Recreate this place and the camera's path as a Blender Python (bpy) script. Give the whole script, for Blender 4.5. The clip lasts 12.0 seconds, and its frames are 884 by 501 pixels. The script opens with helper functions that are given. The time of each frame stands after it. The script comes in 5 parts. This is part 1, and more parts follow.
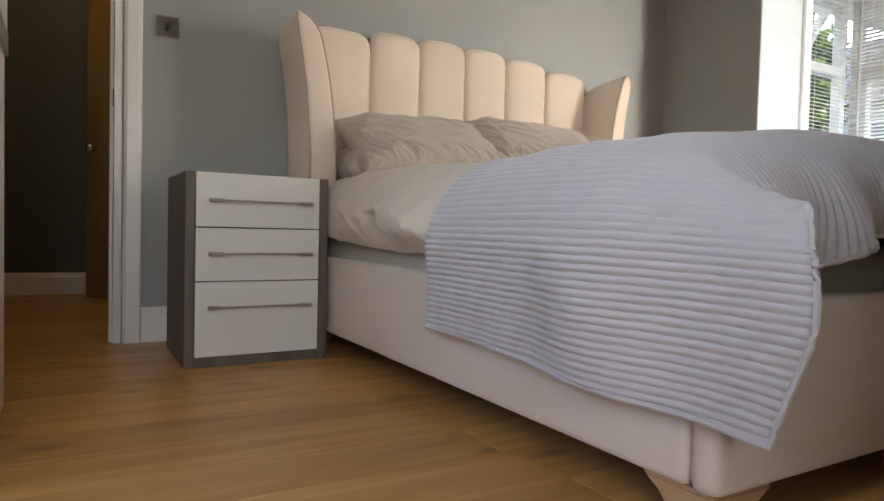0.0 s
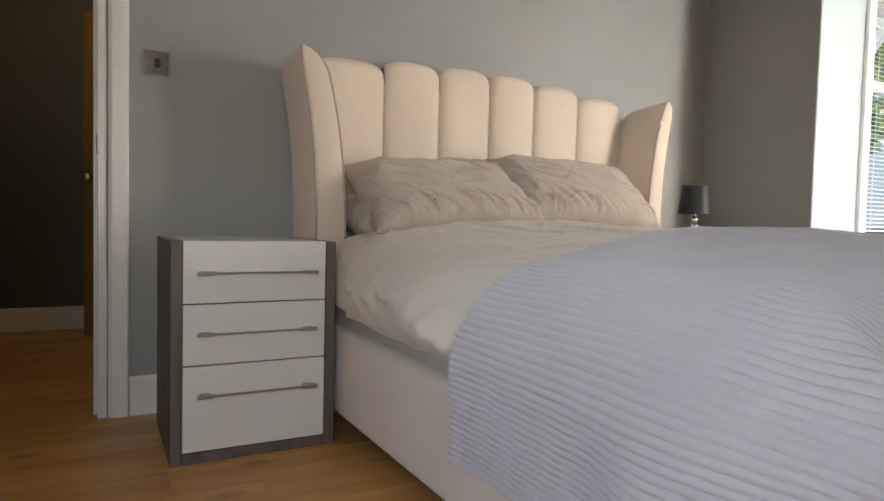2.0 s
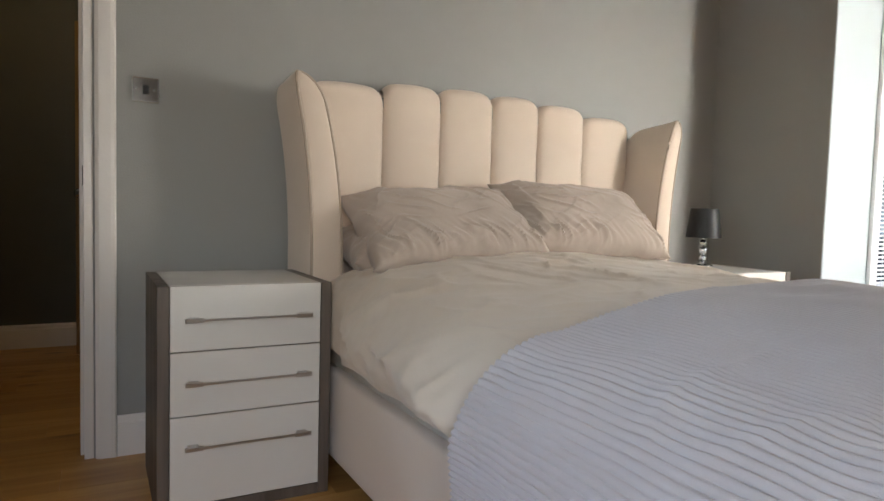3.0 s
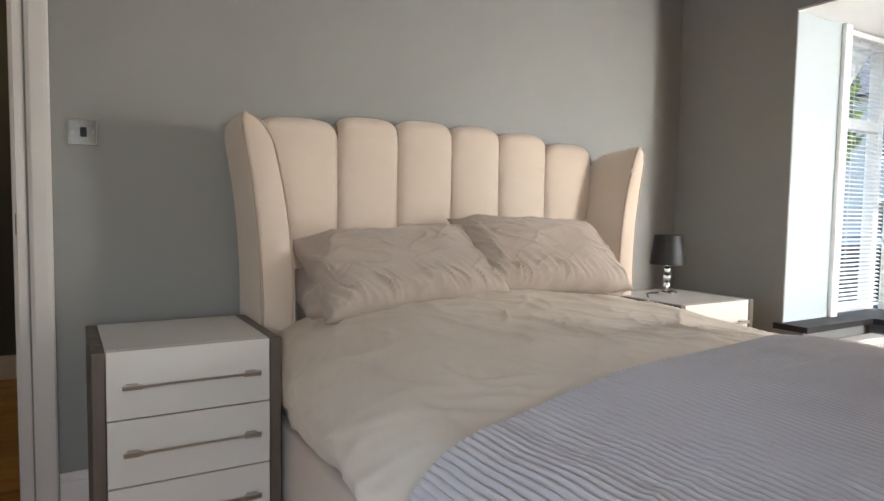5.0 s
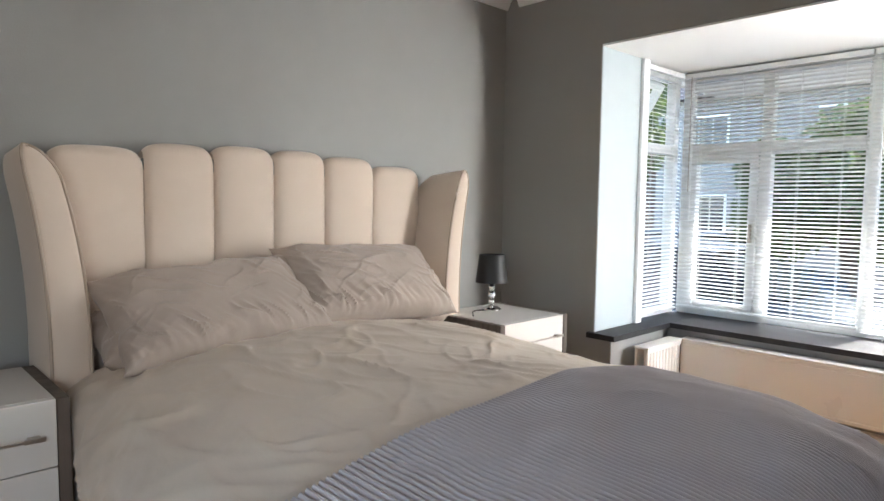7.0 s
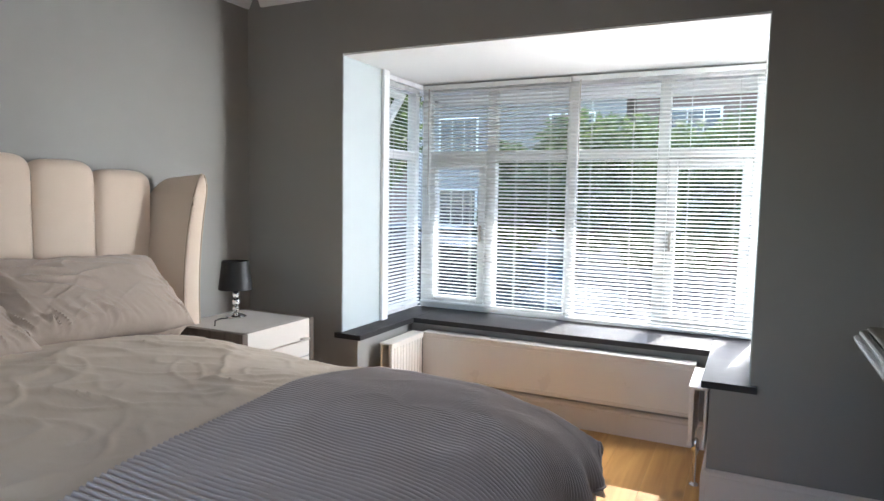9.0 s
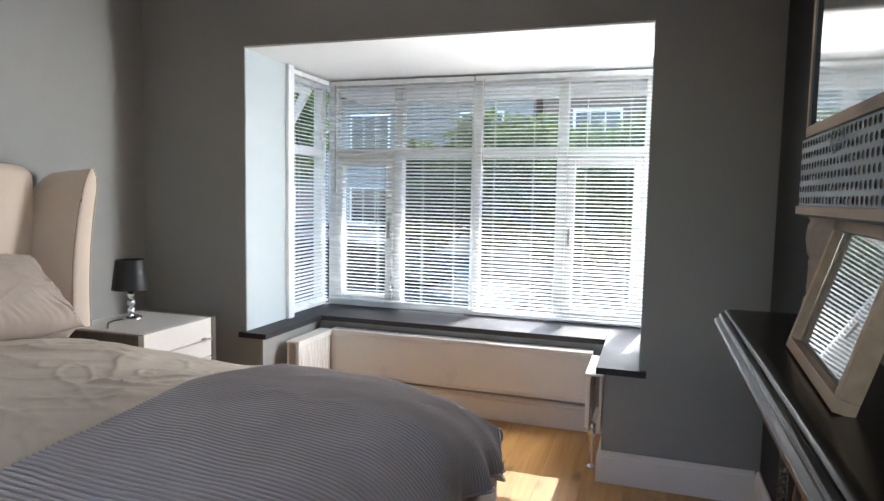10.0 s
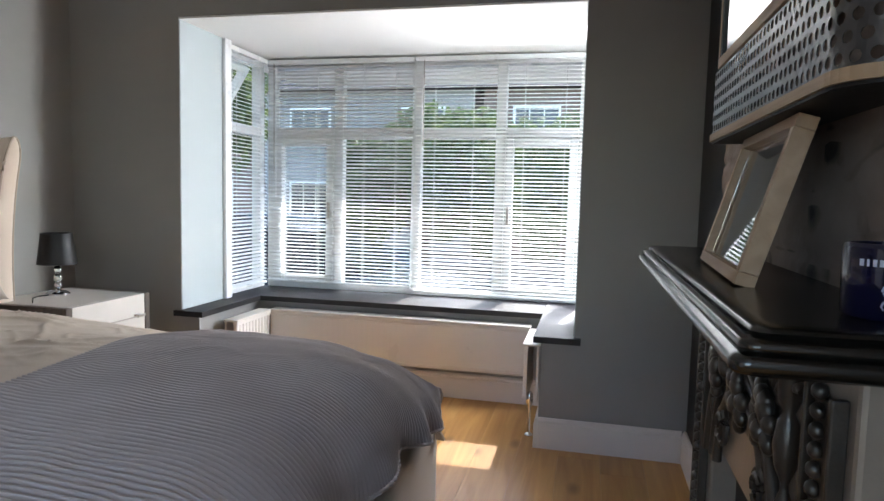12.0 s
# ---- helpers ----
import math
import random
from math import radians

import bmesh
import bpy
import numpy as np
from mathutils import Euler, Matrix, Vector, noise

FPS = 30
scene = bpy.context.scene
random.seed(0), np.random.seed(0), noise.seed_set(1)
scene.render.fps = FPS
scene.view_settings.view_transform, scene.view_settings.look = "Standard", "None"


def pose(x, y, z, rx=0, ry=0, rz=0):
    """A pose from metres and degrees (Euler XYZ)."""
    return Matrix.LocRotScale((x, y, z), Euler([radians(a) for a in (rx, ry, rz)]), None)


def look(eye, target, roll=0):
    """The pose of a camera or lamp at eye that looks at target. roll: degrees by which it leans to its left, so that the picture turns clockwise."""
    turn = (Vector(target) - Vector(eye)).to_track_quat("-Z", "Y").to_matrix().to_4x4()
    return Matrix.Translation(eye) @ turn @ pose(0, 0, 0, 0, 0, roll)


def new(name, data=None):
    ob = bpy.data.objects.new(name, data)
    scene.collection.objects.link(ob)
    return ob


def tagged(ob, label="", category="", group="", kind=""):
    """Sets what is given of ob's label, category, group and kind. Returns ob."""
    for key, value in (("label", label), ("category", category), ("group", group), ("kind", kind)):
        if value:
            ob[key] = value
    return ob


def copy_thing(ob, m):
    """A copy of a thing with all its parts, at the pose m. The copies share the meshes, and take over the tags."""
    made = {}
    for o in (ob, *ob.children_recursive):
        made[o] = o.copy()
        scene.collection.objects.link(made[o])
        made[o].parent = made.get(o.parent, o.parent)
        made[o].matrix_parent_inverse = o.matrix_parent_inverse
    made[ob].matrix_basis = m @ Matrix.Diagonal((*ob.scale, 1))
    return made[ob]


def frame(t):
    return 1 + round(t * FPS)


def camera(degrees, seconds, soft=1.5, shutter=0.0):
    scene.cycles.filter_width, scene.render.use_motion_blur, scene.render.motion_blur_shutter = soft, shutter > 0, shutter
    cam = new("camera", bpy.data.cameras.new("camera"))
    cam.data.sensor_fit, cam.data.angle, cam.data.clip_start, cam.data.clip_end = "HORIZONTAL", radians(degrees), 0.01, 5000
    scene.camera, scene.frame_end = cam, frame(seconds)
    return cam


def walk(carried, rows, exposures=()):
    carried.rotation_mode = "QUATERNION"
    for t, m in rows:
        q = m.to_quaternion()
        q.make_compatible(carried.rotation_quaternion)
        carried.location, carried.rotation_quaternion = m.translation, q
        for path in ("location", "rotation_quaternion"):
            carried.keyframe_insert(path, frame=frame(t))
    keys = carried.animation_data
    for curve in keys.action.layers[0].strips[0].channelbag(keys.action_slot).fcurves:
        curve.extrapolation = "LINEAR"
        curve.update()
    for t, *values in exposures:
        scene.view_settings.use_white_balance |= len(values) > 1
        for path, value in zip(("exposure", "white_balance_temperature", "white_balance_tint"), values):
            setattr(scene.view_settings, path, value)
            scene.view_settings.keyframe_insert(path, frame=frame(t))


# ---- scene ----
cam = camera(69.5, 12.0)
PATH = [
    (0, (0.089, -0.004, 0.507), (1.095, 1.724, 0.442), 1.4),
    (0.5, (0.136, 0.089, 0.562), (1.122, 1.828, 0.498), 1.4),
    (1, (0.168, 0.17, 0.624), (1.143, 1.915, 0.554), 1.4),
    (1.5, (0.201, 0.235, 0.688), (1.167, 1.984, 0.61), 1.3),
    (2, (0.227, 0.288, 0.769), (1.186, 2.041, 0.676), 1.4),
    (2.5, (0.254, 0.338, 0.838), (1.209, 2.092, 0.734), 1.5),
    (3, (0.275, 0.38, 0.922), (1.231, 2.133, 0.805), 1.6),
    (5, (0.371, 0.417, 1.094), (1.392, 2.131, 0.963), 0.9),
    (5.5, (0.409, 0.399, 1.148), (1.479, 2.082, 1.001), 0.8),
    (6, (0.437, 0.392, 1.184), (1.597, 2.014, 1.035), 0.7),
    (6.5, (0.462, 0.373, 1.218), (1.725, 1.916, 1.07), 0.6),
    (7, (0.488, 0.342, 1.254), (1.861, 1.788, 1.1), 0.7),
    (9, (0.515, 0.204, 1.324), (2.307, 1.076, 1.156), 1.0),
    (9.5, (0.51, 0.173, 1.326), (2.363, 0.905, 1.156), 1.0),
    (10, (0.499, 0.155, 1.318), (2.392, 0.777, 1.148), 1.1),
    (10.5, (0.486, 0.147, 1.297), (2.4, 0.7, 1.126), 1.1),
    (11, (0.477, 0.143, 1.271), (2.405, 0.648, 1.101), 1.2),
    (11.5, (0.467, 0.137, 1.237), (2.405, 0.604, 1.068), 1.3),
    (12, (0.462, 0.133, 1.197), (2.403, 0.58, 1.027), 1.4),
]
EXPOSURES = [(0.0, 3.1, 7000, 10), (3.0, 3.08, 6850, 10), (5.5, 3.1, 6550, 10), (7.0, 3.0, 6350, 10), (9.0, 2.78, 6150, 10), (12.0, 2.6, 6150, 10)]
walk(cam, [(t, look(eye, target, roll)) for t, eye, target, roll in PATH], EXPOSURES)

# ---- daylight and added fill lamps ----
REAR_POWER, WEST_POWER, SIDE_POWER = 3.8, 0.15, 9.0  # watts of the fill lamps added in the rear, west and bay-side openings
SUN_ELEVATION, SUN_AZIMUTH = 40.0, -9.0  # degrees; azimuth from +x towards +y
world = bpy.data.worlds.new("world")
scene.world = world
world.use_nodes = True
sky = world.node_tree.nodes.new("ShaderNodeTexSky")
sky.sky_type = "NISHITA"
sky.sun_disc = False
sky.sun_elevation = radians(SUN_ELEVATION)
sky.sun_rotation = radians(90 - SUN_AZIMUTH)
world.node_tree.nodes["Background"].inputs[1].default_value = 0.15
world.node_tree.links.new(sky.outputs[0], world.node_tree.nodes["Background"].inputs[0])
sun_data = bpy.data.lights.new("sun", "SUN")
sun_data.energy, sun_data.angle, sun_data.color = 2.0, radians(0.6), (1.0, 0.95, 0.88)
sun = new("sun", sun_data)
# Fill lamp at an invented rear opening; lifts nightstand and bed wall.
rear_data = bpy.data.lights.new("rear_fill_lamp", "AREA")
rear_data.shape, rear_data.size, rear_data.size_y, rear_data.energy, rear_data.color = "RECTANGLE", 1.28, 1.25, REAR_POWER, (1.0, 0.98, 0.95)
rear = new("rear_fill_lamp", rear_data)
# Area lamp hidden in the bay's unseen side light, added to brighten the bed wall.
side_data = bpy.data.lights.new("side_light_fill", "AREA")
side_data.shape, side_data.size, side_data.size_y, side_data.energy, side_data.color = "RECTANGLE", 0.50, 1.25, SIDE_POWER, (1.0, 0.985, 0.96)
side_lamp = new("side_light_fill", side_data)
side_lamp.matrix_world = look((4.25, -0.005, 1.40), (3.25, 0.42, 1.20))
# Fill lamp at an invented west opening; lifts fireplace and window wall.
west_data = bpy.data.lights.new("west_fill_lamp", "AREA")
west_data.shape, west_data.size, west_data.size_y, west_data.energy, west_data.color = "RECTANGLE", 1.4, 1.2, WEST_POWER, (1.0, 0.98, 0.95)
west = new("west_fill_lamp", west_data)
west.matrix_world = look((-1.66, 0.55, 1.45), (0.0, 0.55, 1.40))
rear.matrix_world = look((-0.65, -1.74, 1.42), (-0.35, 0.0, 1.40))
a, e = radians(SUN_AZIMUTH), radians(SUN_ELEVATION)
sun.matrix_world = look((20 * math.cos(a) * math.cos(e), 20 * math.sin(a) * math.cos(e), 20 * math.sin(e)), (0, 0, 0))


# ---- materials ----
def surf(name, base, dark=None, scale=6.0, rough=0.6, metal=0.0, bump=0.0, bump_scale=60.0, stretch=(1, 1, 1), spread=0.35, fine=0.0, sheen=0.0, coat=0.0, island=0.0):
    """A painted, woven or mineral surface: two noises between two tones, with fine relief."""
    m = bpy.data.materials.new(name)
    m.use_nodes = True
    n, l = m.node_tree.nodes, m.node_tree.links
    p = n["Principled BSDF"]
    p.inputs["Roughness"].default_value = rough
    p.inputs["Metallic"].default_value = metal
    p.inputs["Sheen Weight"].default_value = sheen
    p.inputs["Coat Weight"].default_value = coat
    dark = dark or tuple(c * 0.86 for c in base)
    tc = n.new("ShaderNodeTexCoord")
    mp = n.new("ShaderNodeMapping")
    mp.inputs["Scale"].default_value = stretch
    l.new(tc.outputs["Object"], mp.inputs[0])
    big = n.new("ShaderNodeTexNoise")
    big.inputs["Scale"].default_value, big.inputs["Detail"].default_value = scale, 5
    l.new(mp.outputs[0], big.inputs[0])
    ramp = n.new("ShaderNodeMapRange")
    ramp.inputs[1].default_value, ramp.inputs[2].default_value = 0.5 - spread, 0.5 + spread
    l.new(big.outputs[0], ramp.inputs[0])
    mix = n.new("ShaderNodeMix")
    mix.data_type = "RGBA"
    mix.inputs[6].default_value, mix.inputs[7].default_value = (*dark, 1), (*base, 1)
    l.new(ramp.outputs[0], mix.inputs[0])
    small = n.new("ShaderNodeTexNoise")
    small.inputs["Scale"].default_value, small.inputs["Detail"].default_value = bump_scale, 3
    l.new(mp.outputs[0], small.inputs[0])
    out = mix.outputs[2]
    if fine or island:
        hsv = n.new("ShaderNodeHueSaturation")
        l.new(out, hsv.inputs["Color"])
        mr = n.new("ShaderNodeMapRange")
        mr.inputs[3].default_value, mr.inputs[4].default_value = 1 - fine, 1 + fine
        l.new(small.outputs[0], mr.inputs[0])
        val = mr.outputs[0]
        if island:
            oi = n.new("ShaderNodeObjectInfo")
            mr2 = n.new("ShaderNodeMapRange")
            mr2.inputs[3].default_value, mr2.inputs[4].default_value = 1 - island, 1 + island
            l.new(oi.outputs["Random"], mr2.inputs[0])
            mu = n.new("ShaderNodeMath")
            mu.operation = "MULTIPLY"
            l.new(val, mu.inputs[0])
            l.new(mr2.outputs[0], mu.inputs[1])
            val = mu.outputs[0]
        l.new(val, hsv.inputs["Value"])
        out = hsv.outputs[0]
    l.new(out, p.inputs["Base Color"])
    rr = n.new("ShaderNodeMapRange")
    rr.inputs[3].default_value, rr.inputs[4].default_value = max(rough - 0.08, 0.02), min(rough + 0.08, 1)
    l.new(big.outputs[0], rr.inputs[0])
    l.new(rr.outputs[0], p.inputs["Roughness"])
    if bump:
        b = n.new("ShaderNodeBump")
        b.inputs["Strength"].default_value, b.inputs["Distance"].default_value = 1.0, bump
        l.new(small.outputs[0], b.inputs["Height"])
        l.new(b.outputs[0], p.inputs["Normal"])
    return m


def oak(name, light, dark, along=0, grain=1.0, rough=0.4, coat=0.0, vary=0.16):
    """Wood with long grain along one axis; each board shifts its own pattern."""
    m = bpy.data.materials.new(name)
    m.use_nodes = True
    n, l = m.node_tree.nodes, m.node_tree.links
    p = n["Principled BSDF"]
    p.inputs["Roughness"].default_value = rough
    p.inputs["Coat Weight"].default_value = coat
    p.inputs["Coat Roughness"].default_value = 0.25
    tc = n.new("ShaderNodeTexCoord")
    oi = n.new("ShaderNodeObjectInfo")
    off = n.new("ShaderNodeVectorMath")
    off.operation = "SCALE"
    off.inputs[0].default_value = (13.0, 17.0, 7.0)
    l.new(oi.outputs["Random"], off.inputs["Scale"])
    add = n.new("ShaderNodeVectorMath")
    l.new(tc.outputs["Object"], add.inputs[0])
    l.new(off.outputs[0], add.inputs[1])
    mp = n.new("ShaderNodeMapping")
    s = [9.0 * grain] * 3
    s[along] = 0.7 * grain
    mp.inputs["Scale"].default_value = s
    l.new(add.outputs[0], mp.inputs[0])
    g = n.new("ShaderNodeTexNoise")
    g.inputs["Scale"].default_value, g.inputs["Detail"].default_value, g.inputs["Distortion"].default_value = 2.0, 7, 0.8
    l.new(mp.outputs[0], g.inputs[0])
    ramp = n.new("ShaderNodeMapRange")
    ramp.inputs[1].default_value, ramp.inputs[2].default_value = 0.28, 0.68
    l.new(g.outputs[0], ramp.inputs[0])
    mix = n.new("ShaderNodeMix")
    mix.data_type = "RGBA"
    mix.inputs[6].default_value, mix.inputs[7].default_value = (*dark, 1), (*light, 1)
    l.new(ramp.outputs[0], mix.inputs[0])
    kn = n.new("ShaderNodeTexVoronoi")
    kn.voronoi_dimensions = "2D"
    kn.inputs["Scale"].default_value = 1.0
    ks = [3.2, 3.2, 3.2]
    ks[along] = 1.5
    km = n.new("ShaderNodeMapping")
    km.inputs["Scale"].default_value = ks
    l.new(add.outputs[0], km.inputs[0])
    l.new(km.outputs[0], kn.inputs[0])
    kr = n.new("ShaderNodeMapRange")
    kr.inputs[1].default_value, kr.inputs[2].default_value = 0.03, 0.11
    kr.inputs[3].default_value, kr.inputs[4].default_value = 0.58, 1.0
    l.new(kn.outputs["Distance"], kr.inputs[0])
    hsv = n.new("ShaderNodeHueSaturation")
    l.new(mix.outputs[2], hsv.inputs["Color"])
    vr = n.new("ShaderNodeMapRange")
    vr.inputs[3].default_value, vr.inputs[4].default_value = 1 - vary, 1 + vary
    l.new(oi.outputs["Random"], vr.inputs[0])
    mu = n.new("ShaderNodeMath")
    mu.operation = "MULTIPLY"
    l.new(vr.outputs[0], mu.inputs[0])
    l.new(kr.outputs[0], mu.inputs[1])
    l.new(mu.outputs[0], hsv.inputs["Value"])
    l.new(hsv.outputs[0], p.inputs["Base Color"])
    rr = n.new("ShaderNodeMapRange")
    rr.inputs[3].default_value, rr.inputs[4].default_value = rough + 0.12, rough - 0.06
    l.new(g.outputs[0], rr.inputs[0])
    l.new(rr.outputs[0], p.inputs["Roughness"])
    b = n.new("ShaderNodeBump")
    b.inputs["Strength"].default_value, b.inputs["Distance"].default_value = 0.6, 0.0012
    l.new(g.outputs[0], b.inputs["Height"])
    l.new(b.outputs[0], p.inputs["Normal"])
    return m


def clear(name, rough=0.0, ior=1.03):
    m = bpy.data.materials.new(name)
    m.use_nodes = True
    p = m.node_tree.nodes["Principled BSDF"]
    p.inputs["Base Color"].default_value = (0.96, 0.98, 0.98, 1)
    p.inputs["Transmission Weight"].default_value, p.inputs["Roughness"].default_value, p.inputs["IOR"].default_value = 1.0, rough, ior
    return m


PAINT_GREY = surf("grey_wall_paint", (0.302, 0.296, 0.284), (0.278, 0.272, 0.261), 1.3, 0.55, bump=0.0006, bump_scale=180)
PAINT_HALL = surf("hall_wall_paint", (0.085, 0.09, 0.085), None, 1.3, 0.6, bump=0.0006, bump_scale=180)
PAINT_BLACK = surf("black_wall_paint", (0.012, 0.012, 0.013), None, 2, 0.6, bump=0.0008, bump_scale=120)
PAINT_WHITE = surf("white_emulsion", (0.83, 0.83, 0.82), (0.80, 0.80, 0.79), 1.5, 0.6, bump=0.0005, bump_scale=160)
# White reveal paint with its shade put into the colour, bluer and darker.
PAINT_WHITE_DIMMED = surf("dimmed_white_reveal_paint", (0.50, 0.56, 0.58), (0.47, 0.53, 0.55), 1.5, 0.6, bump=0.0005, bump_scale=160)
GLOSS_WHITE = surf("white_gloss_wood_paint", (0.80, 0.75, 0.715), (0.76, 0.71, 0.675), 3, 0.35, bump=0.0004, bump_scale=90)
UPVC = surf("white_upvc", (0.85, 0.86, 0.86), (0.82, 0.83, 0.83), 4, 0.28)
SLAT = surf("white_blind_slat", (0.82, 0.82, 0.81), (0.79, 0.79, 0.78), 5, 0.45, island=0.03)
SILL_BLACK = surf("black_painted_sill", (0.016, 0.014, 0.017), (0.010, 0.009, 0.011), 8, 0.58, bump=0.0004, bump_scale=70)
CREAM = surf("cream_woven_upholstery", (0.70, 0.575, 0.475), (0.655, 0.535, 0.44), 5, 0.85, bump=0.0005, bump_scale=700, sheen=0.3, fine=0.03)
CREAM_SEAM = surf("cream_piping", (0.47, 0.37, 0.29), None, 9, 0.8, bump=0.0004, bump_scale=500)
COTTON = surf("beige_cotton", (0.62, 0.515, 0.412), (0.57, 0.472, 0.376), 4, 0.85, bump=0.0020, bump_scale=24, sheen=0.2)
PILLOW = surf("taupe_cotton", (0.45, 0.366, 0.308), (0.40, 0.324, 0.272), 4, 0.85, bump=0.0016, bump_scale=28, sheen=0.2)
BLANKET = surf("lavender_ribbed_throw", (0.51, 0.462, 0.462), (0.463, 0.418, 0.419), 3, 0.9, bump=0.0005, bump_scale=500, sheen=0.35, fine=0.05)
MATTRESS = surf("mattress_cover", (0.55, 0.49, 0.41), None, 6, 0.9, bump=0.0005, bump_scale=300)
TAUPE_WOOD = oak("taupe_wood_veneer", (0.125, 0.098, 0.080), (0.075, 0.058, 0.047), 2, 1.4, 0.5, vary=0.04)
LACQUER = surf("white_lacquer", (0.70, 0.67, 0.63), (0.67, 0.64, 0.60), 3, 0.25)
CHROME = surf("chrome", (0.75, 0.75, 0.75), None, 6, 0.12, 1.0)
NICKEL = surf("brushed_nickel", (0.50, 0.46, 0.42), None, 30, 0.32, 1.0, stretch=(0.05, 1, 1))
BLACK_SATIN = surf("black_satin", (0.006, 0.0055, 0.006), None, 6, 0.55, bump=0.0003, bump_scale=400)
RADIATOR = surf("radiator_enamel", (0.74, 0.70, 0.66), (0.70, 0.66, 0.62), 5, 0.3)
FLOOR_OAK = oak("oak_floor", (0.55, 0.300, 0.098), (0.40, 0.202, 0.060), 0, 1.0, 0.36, 0.0, 0.13)
DOOR_OAK = oak("oak_door", (0.26, 0.155, 0.065), (0.17, 0.095, 0.036), 2, 1.0, 0.4)
LEG_WOOD = oak("beech_leg", (0.52, 0.34, 0.20), (0.42, 0.26, 0.14), 0, 1.5, 0.45, vary=0.02)
PALE_WOOD = oak("pale_wood", (0.46, 0.315, 0.195), (0.36, 0.235, 0.14), 0, 2.0, 0.5, vary=0.03)
IRON = surf("blackened_cast_iron", (0.10, 0.088, 0.078), (0.05, 0.044, 0.04), 14, 0.34, 0.6, bump=0.0010, bump_scale=110)
IRON_PLATE = surf("burnished_iron_plate", (0.36, 0.30, 0.245), (0.25, 0.205, 0.17), 9, 0.42, 0.25, bump=0.0006, bump_scale=90)
SLATE = surf("polished_black_mantel", (0.008, 0.007, 0.006), (0.005, 0.005, 0.004), 4, 0.24, bump=0.0002, bump_scale=60)
SLATE.node_tree.nodes["Principled BSDF"].inputs["Specular IOR Level"].default_value = 0.85
GLASS = clear("window_glass")
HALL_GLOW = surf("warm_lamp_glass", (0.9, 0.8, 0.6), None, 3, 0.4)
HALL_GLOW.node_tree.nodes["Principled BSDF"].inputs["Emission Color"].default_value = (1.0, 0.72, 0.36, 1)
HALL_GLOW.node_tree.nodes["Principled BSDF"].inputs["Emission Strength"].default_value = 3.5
GLAZE = clear("picture_glazing", 0.0, 1.5)
METAL_BLACK = surf("black_metal_sheet", (0.16, 0.16, 0.165), None, 8, 0.3, 1.0)
MIRROR = surf("mirror_silver", (0.88, 0.89, 0.88), None, 3, 0.03, 1.0)


# ---- mesh helpers ----
def mesh_of(name, bm, material, smooth=False):
    me = bpy.data.meshes.new(name)
    bmesh.ops.recalc_face_normals(bm, faces=bm.faces[:])
    if smooth:
        for f in bm.faces:
            f.smooth = True
        for e in bm.edges:
            if len(e.link_faces) == 2 and e.calc_face_angle(0.0) > 1.0:
                e.smooth = False
    bm.to_mesh(me)
    bm.free()
    me.materials.append(material)
    return me


def part(name, bm, material, parent=None, label="", smooth=False):
    ob = new(name, mesh_of(name, bm, material, smooth))
    if parent:
        ob.parent = parent
    if label:
        ob["label"] = label
    return ob


def thing(name, label, category, at=(0, 0, 0), group="", kind=""):
    ob = new(name)
    ob.location = at
    ob.empty_display_size = 0.05
    return tagged(ob, label, category, group, kind)


def structure(name, bm, material, label, category, smooth=False):
    return tagged(part(name, bm, material, None, "", smooth), label, category, "", "structure")


def box(x0, y0, z0, x1, y1, z1, bevel=0.0, bm=None, segments=2):
    made = bm or bmesh.new()
    vs = bmesh.ops.create_cube(made, size=1.0, matrix=Matrix.Translation(((x0 + x1) / 2, (y0 + y1) / 2, (z0 + z1) / 2)) @ Matrix.Diagonal((x1 - x0, y1 - y0, z1 - z0, 1)))["verts"]
    if bevel:
        es = list({e for v in vs for e in v.link_edges})
        bmesh.ops.bevel(made, geom=es, offset=bevel, segments=segments, affect="EDGES", profile=0.5)
    return made


def extrude(points, axis, lo, hi, bevel=0.0, bm=None):
    """A prism: points (a, b) in the plane across axis, from lo to hi."""
    made = bm or bmesh.new()
    put = {0: lambda a, b, c: (c, a, b), 1: lambda a, b, c: (a, c, b), 2: lambda a, b, c: (a, b, c)}[axis]
    low = [made.verts.new(put(a, b, lo)) for a, b in points]
    top = [made.verts.new(put(a, b, hi)) for a, b in points]
    n = len(points)
    made.faces.new(low[::-1])
    made.faces.new(top)
    for i in range(n):
        made.faces.new((low[i], low[(i + 1) % n], top[(i + 1) % n], top[i]))
    if bevel:
        bmesh.ops.bevel(made, geom=made.edges[:], offset=bevel, segments=2, affect="EDGES")
    return made


def lathe(profile, steps=24, at=(0, 0, 0), bm=None):
    """Turned about z: profile of (radius, height)."""
    made = bm or bmesh.new()
    rings = [[made.verts.new((at[0] + r * math.cos(2 * math.pi * k / steps), at[1] + r * math.sin(2 * math.pi * k / steps), at[2] + z)) for k in range(steps)] for r, z in profile]
    for p, q in zip(rings, rings[1:]):
        for k in range(steps):
            made.faces.new((p[k], p[(k + 1) % steps], q[(k + 1) % steps], q[k]))
    made.faces.new(rings[0][::-1])
    made.faces.new(rings[-1])
    return made


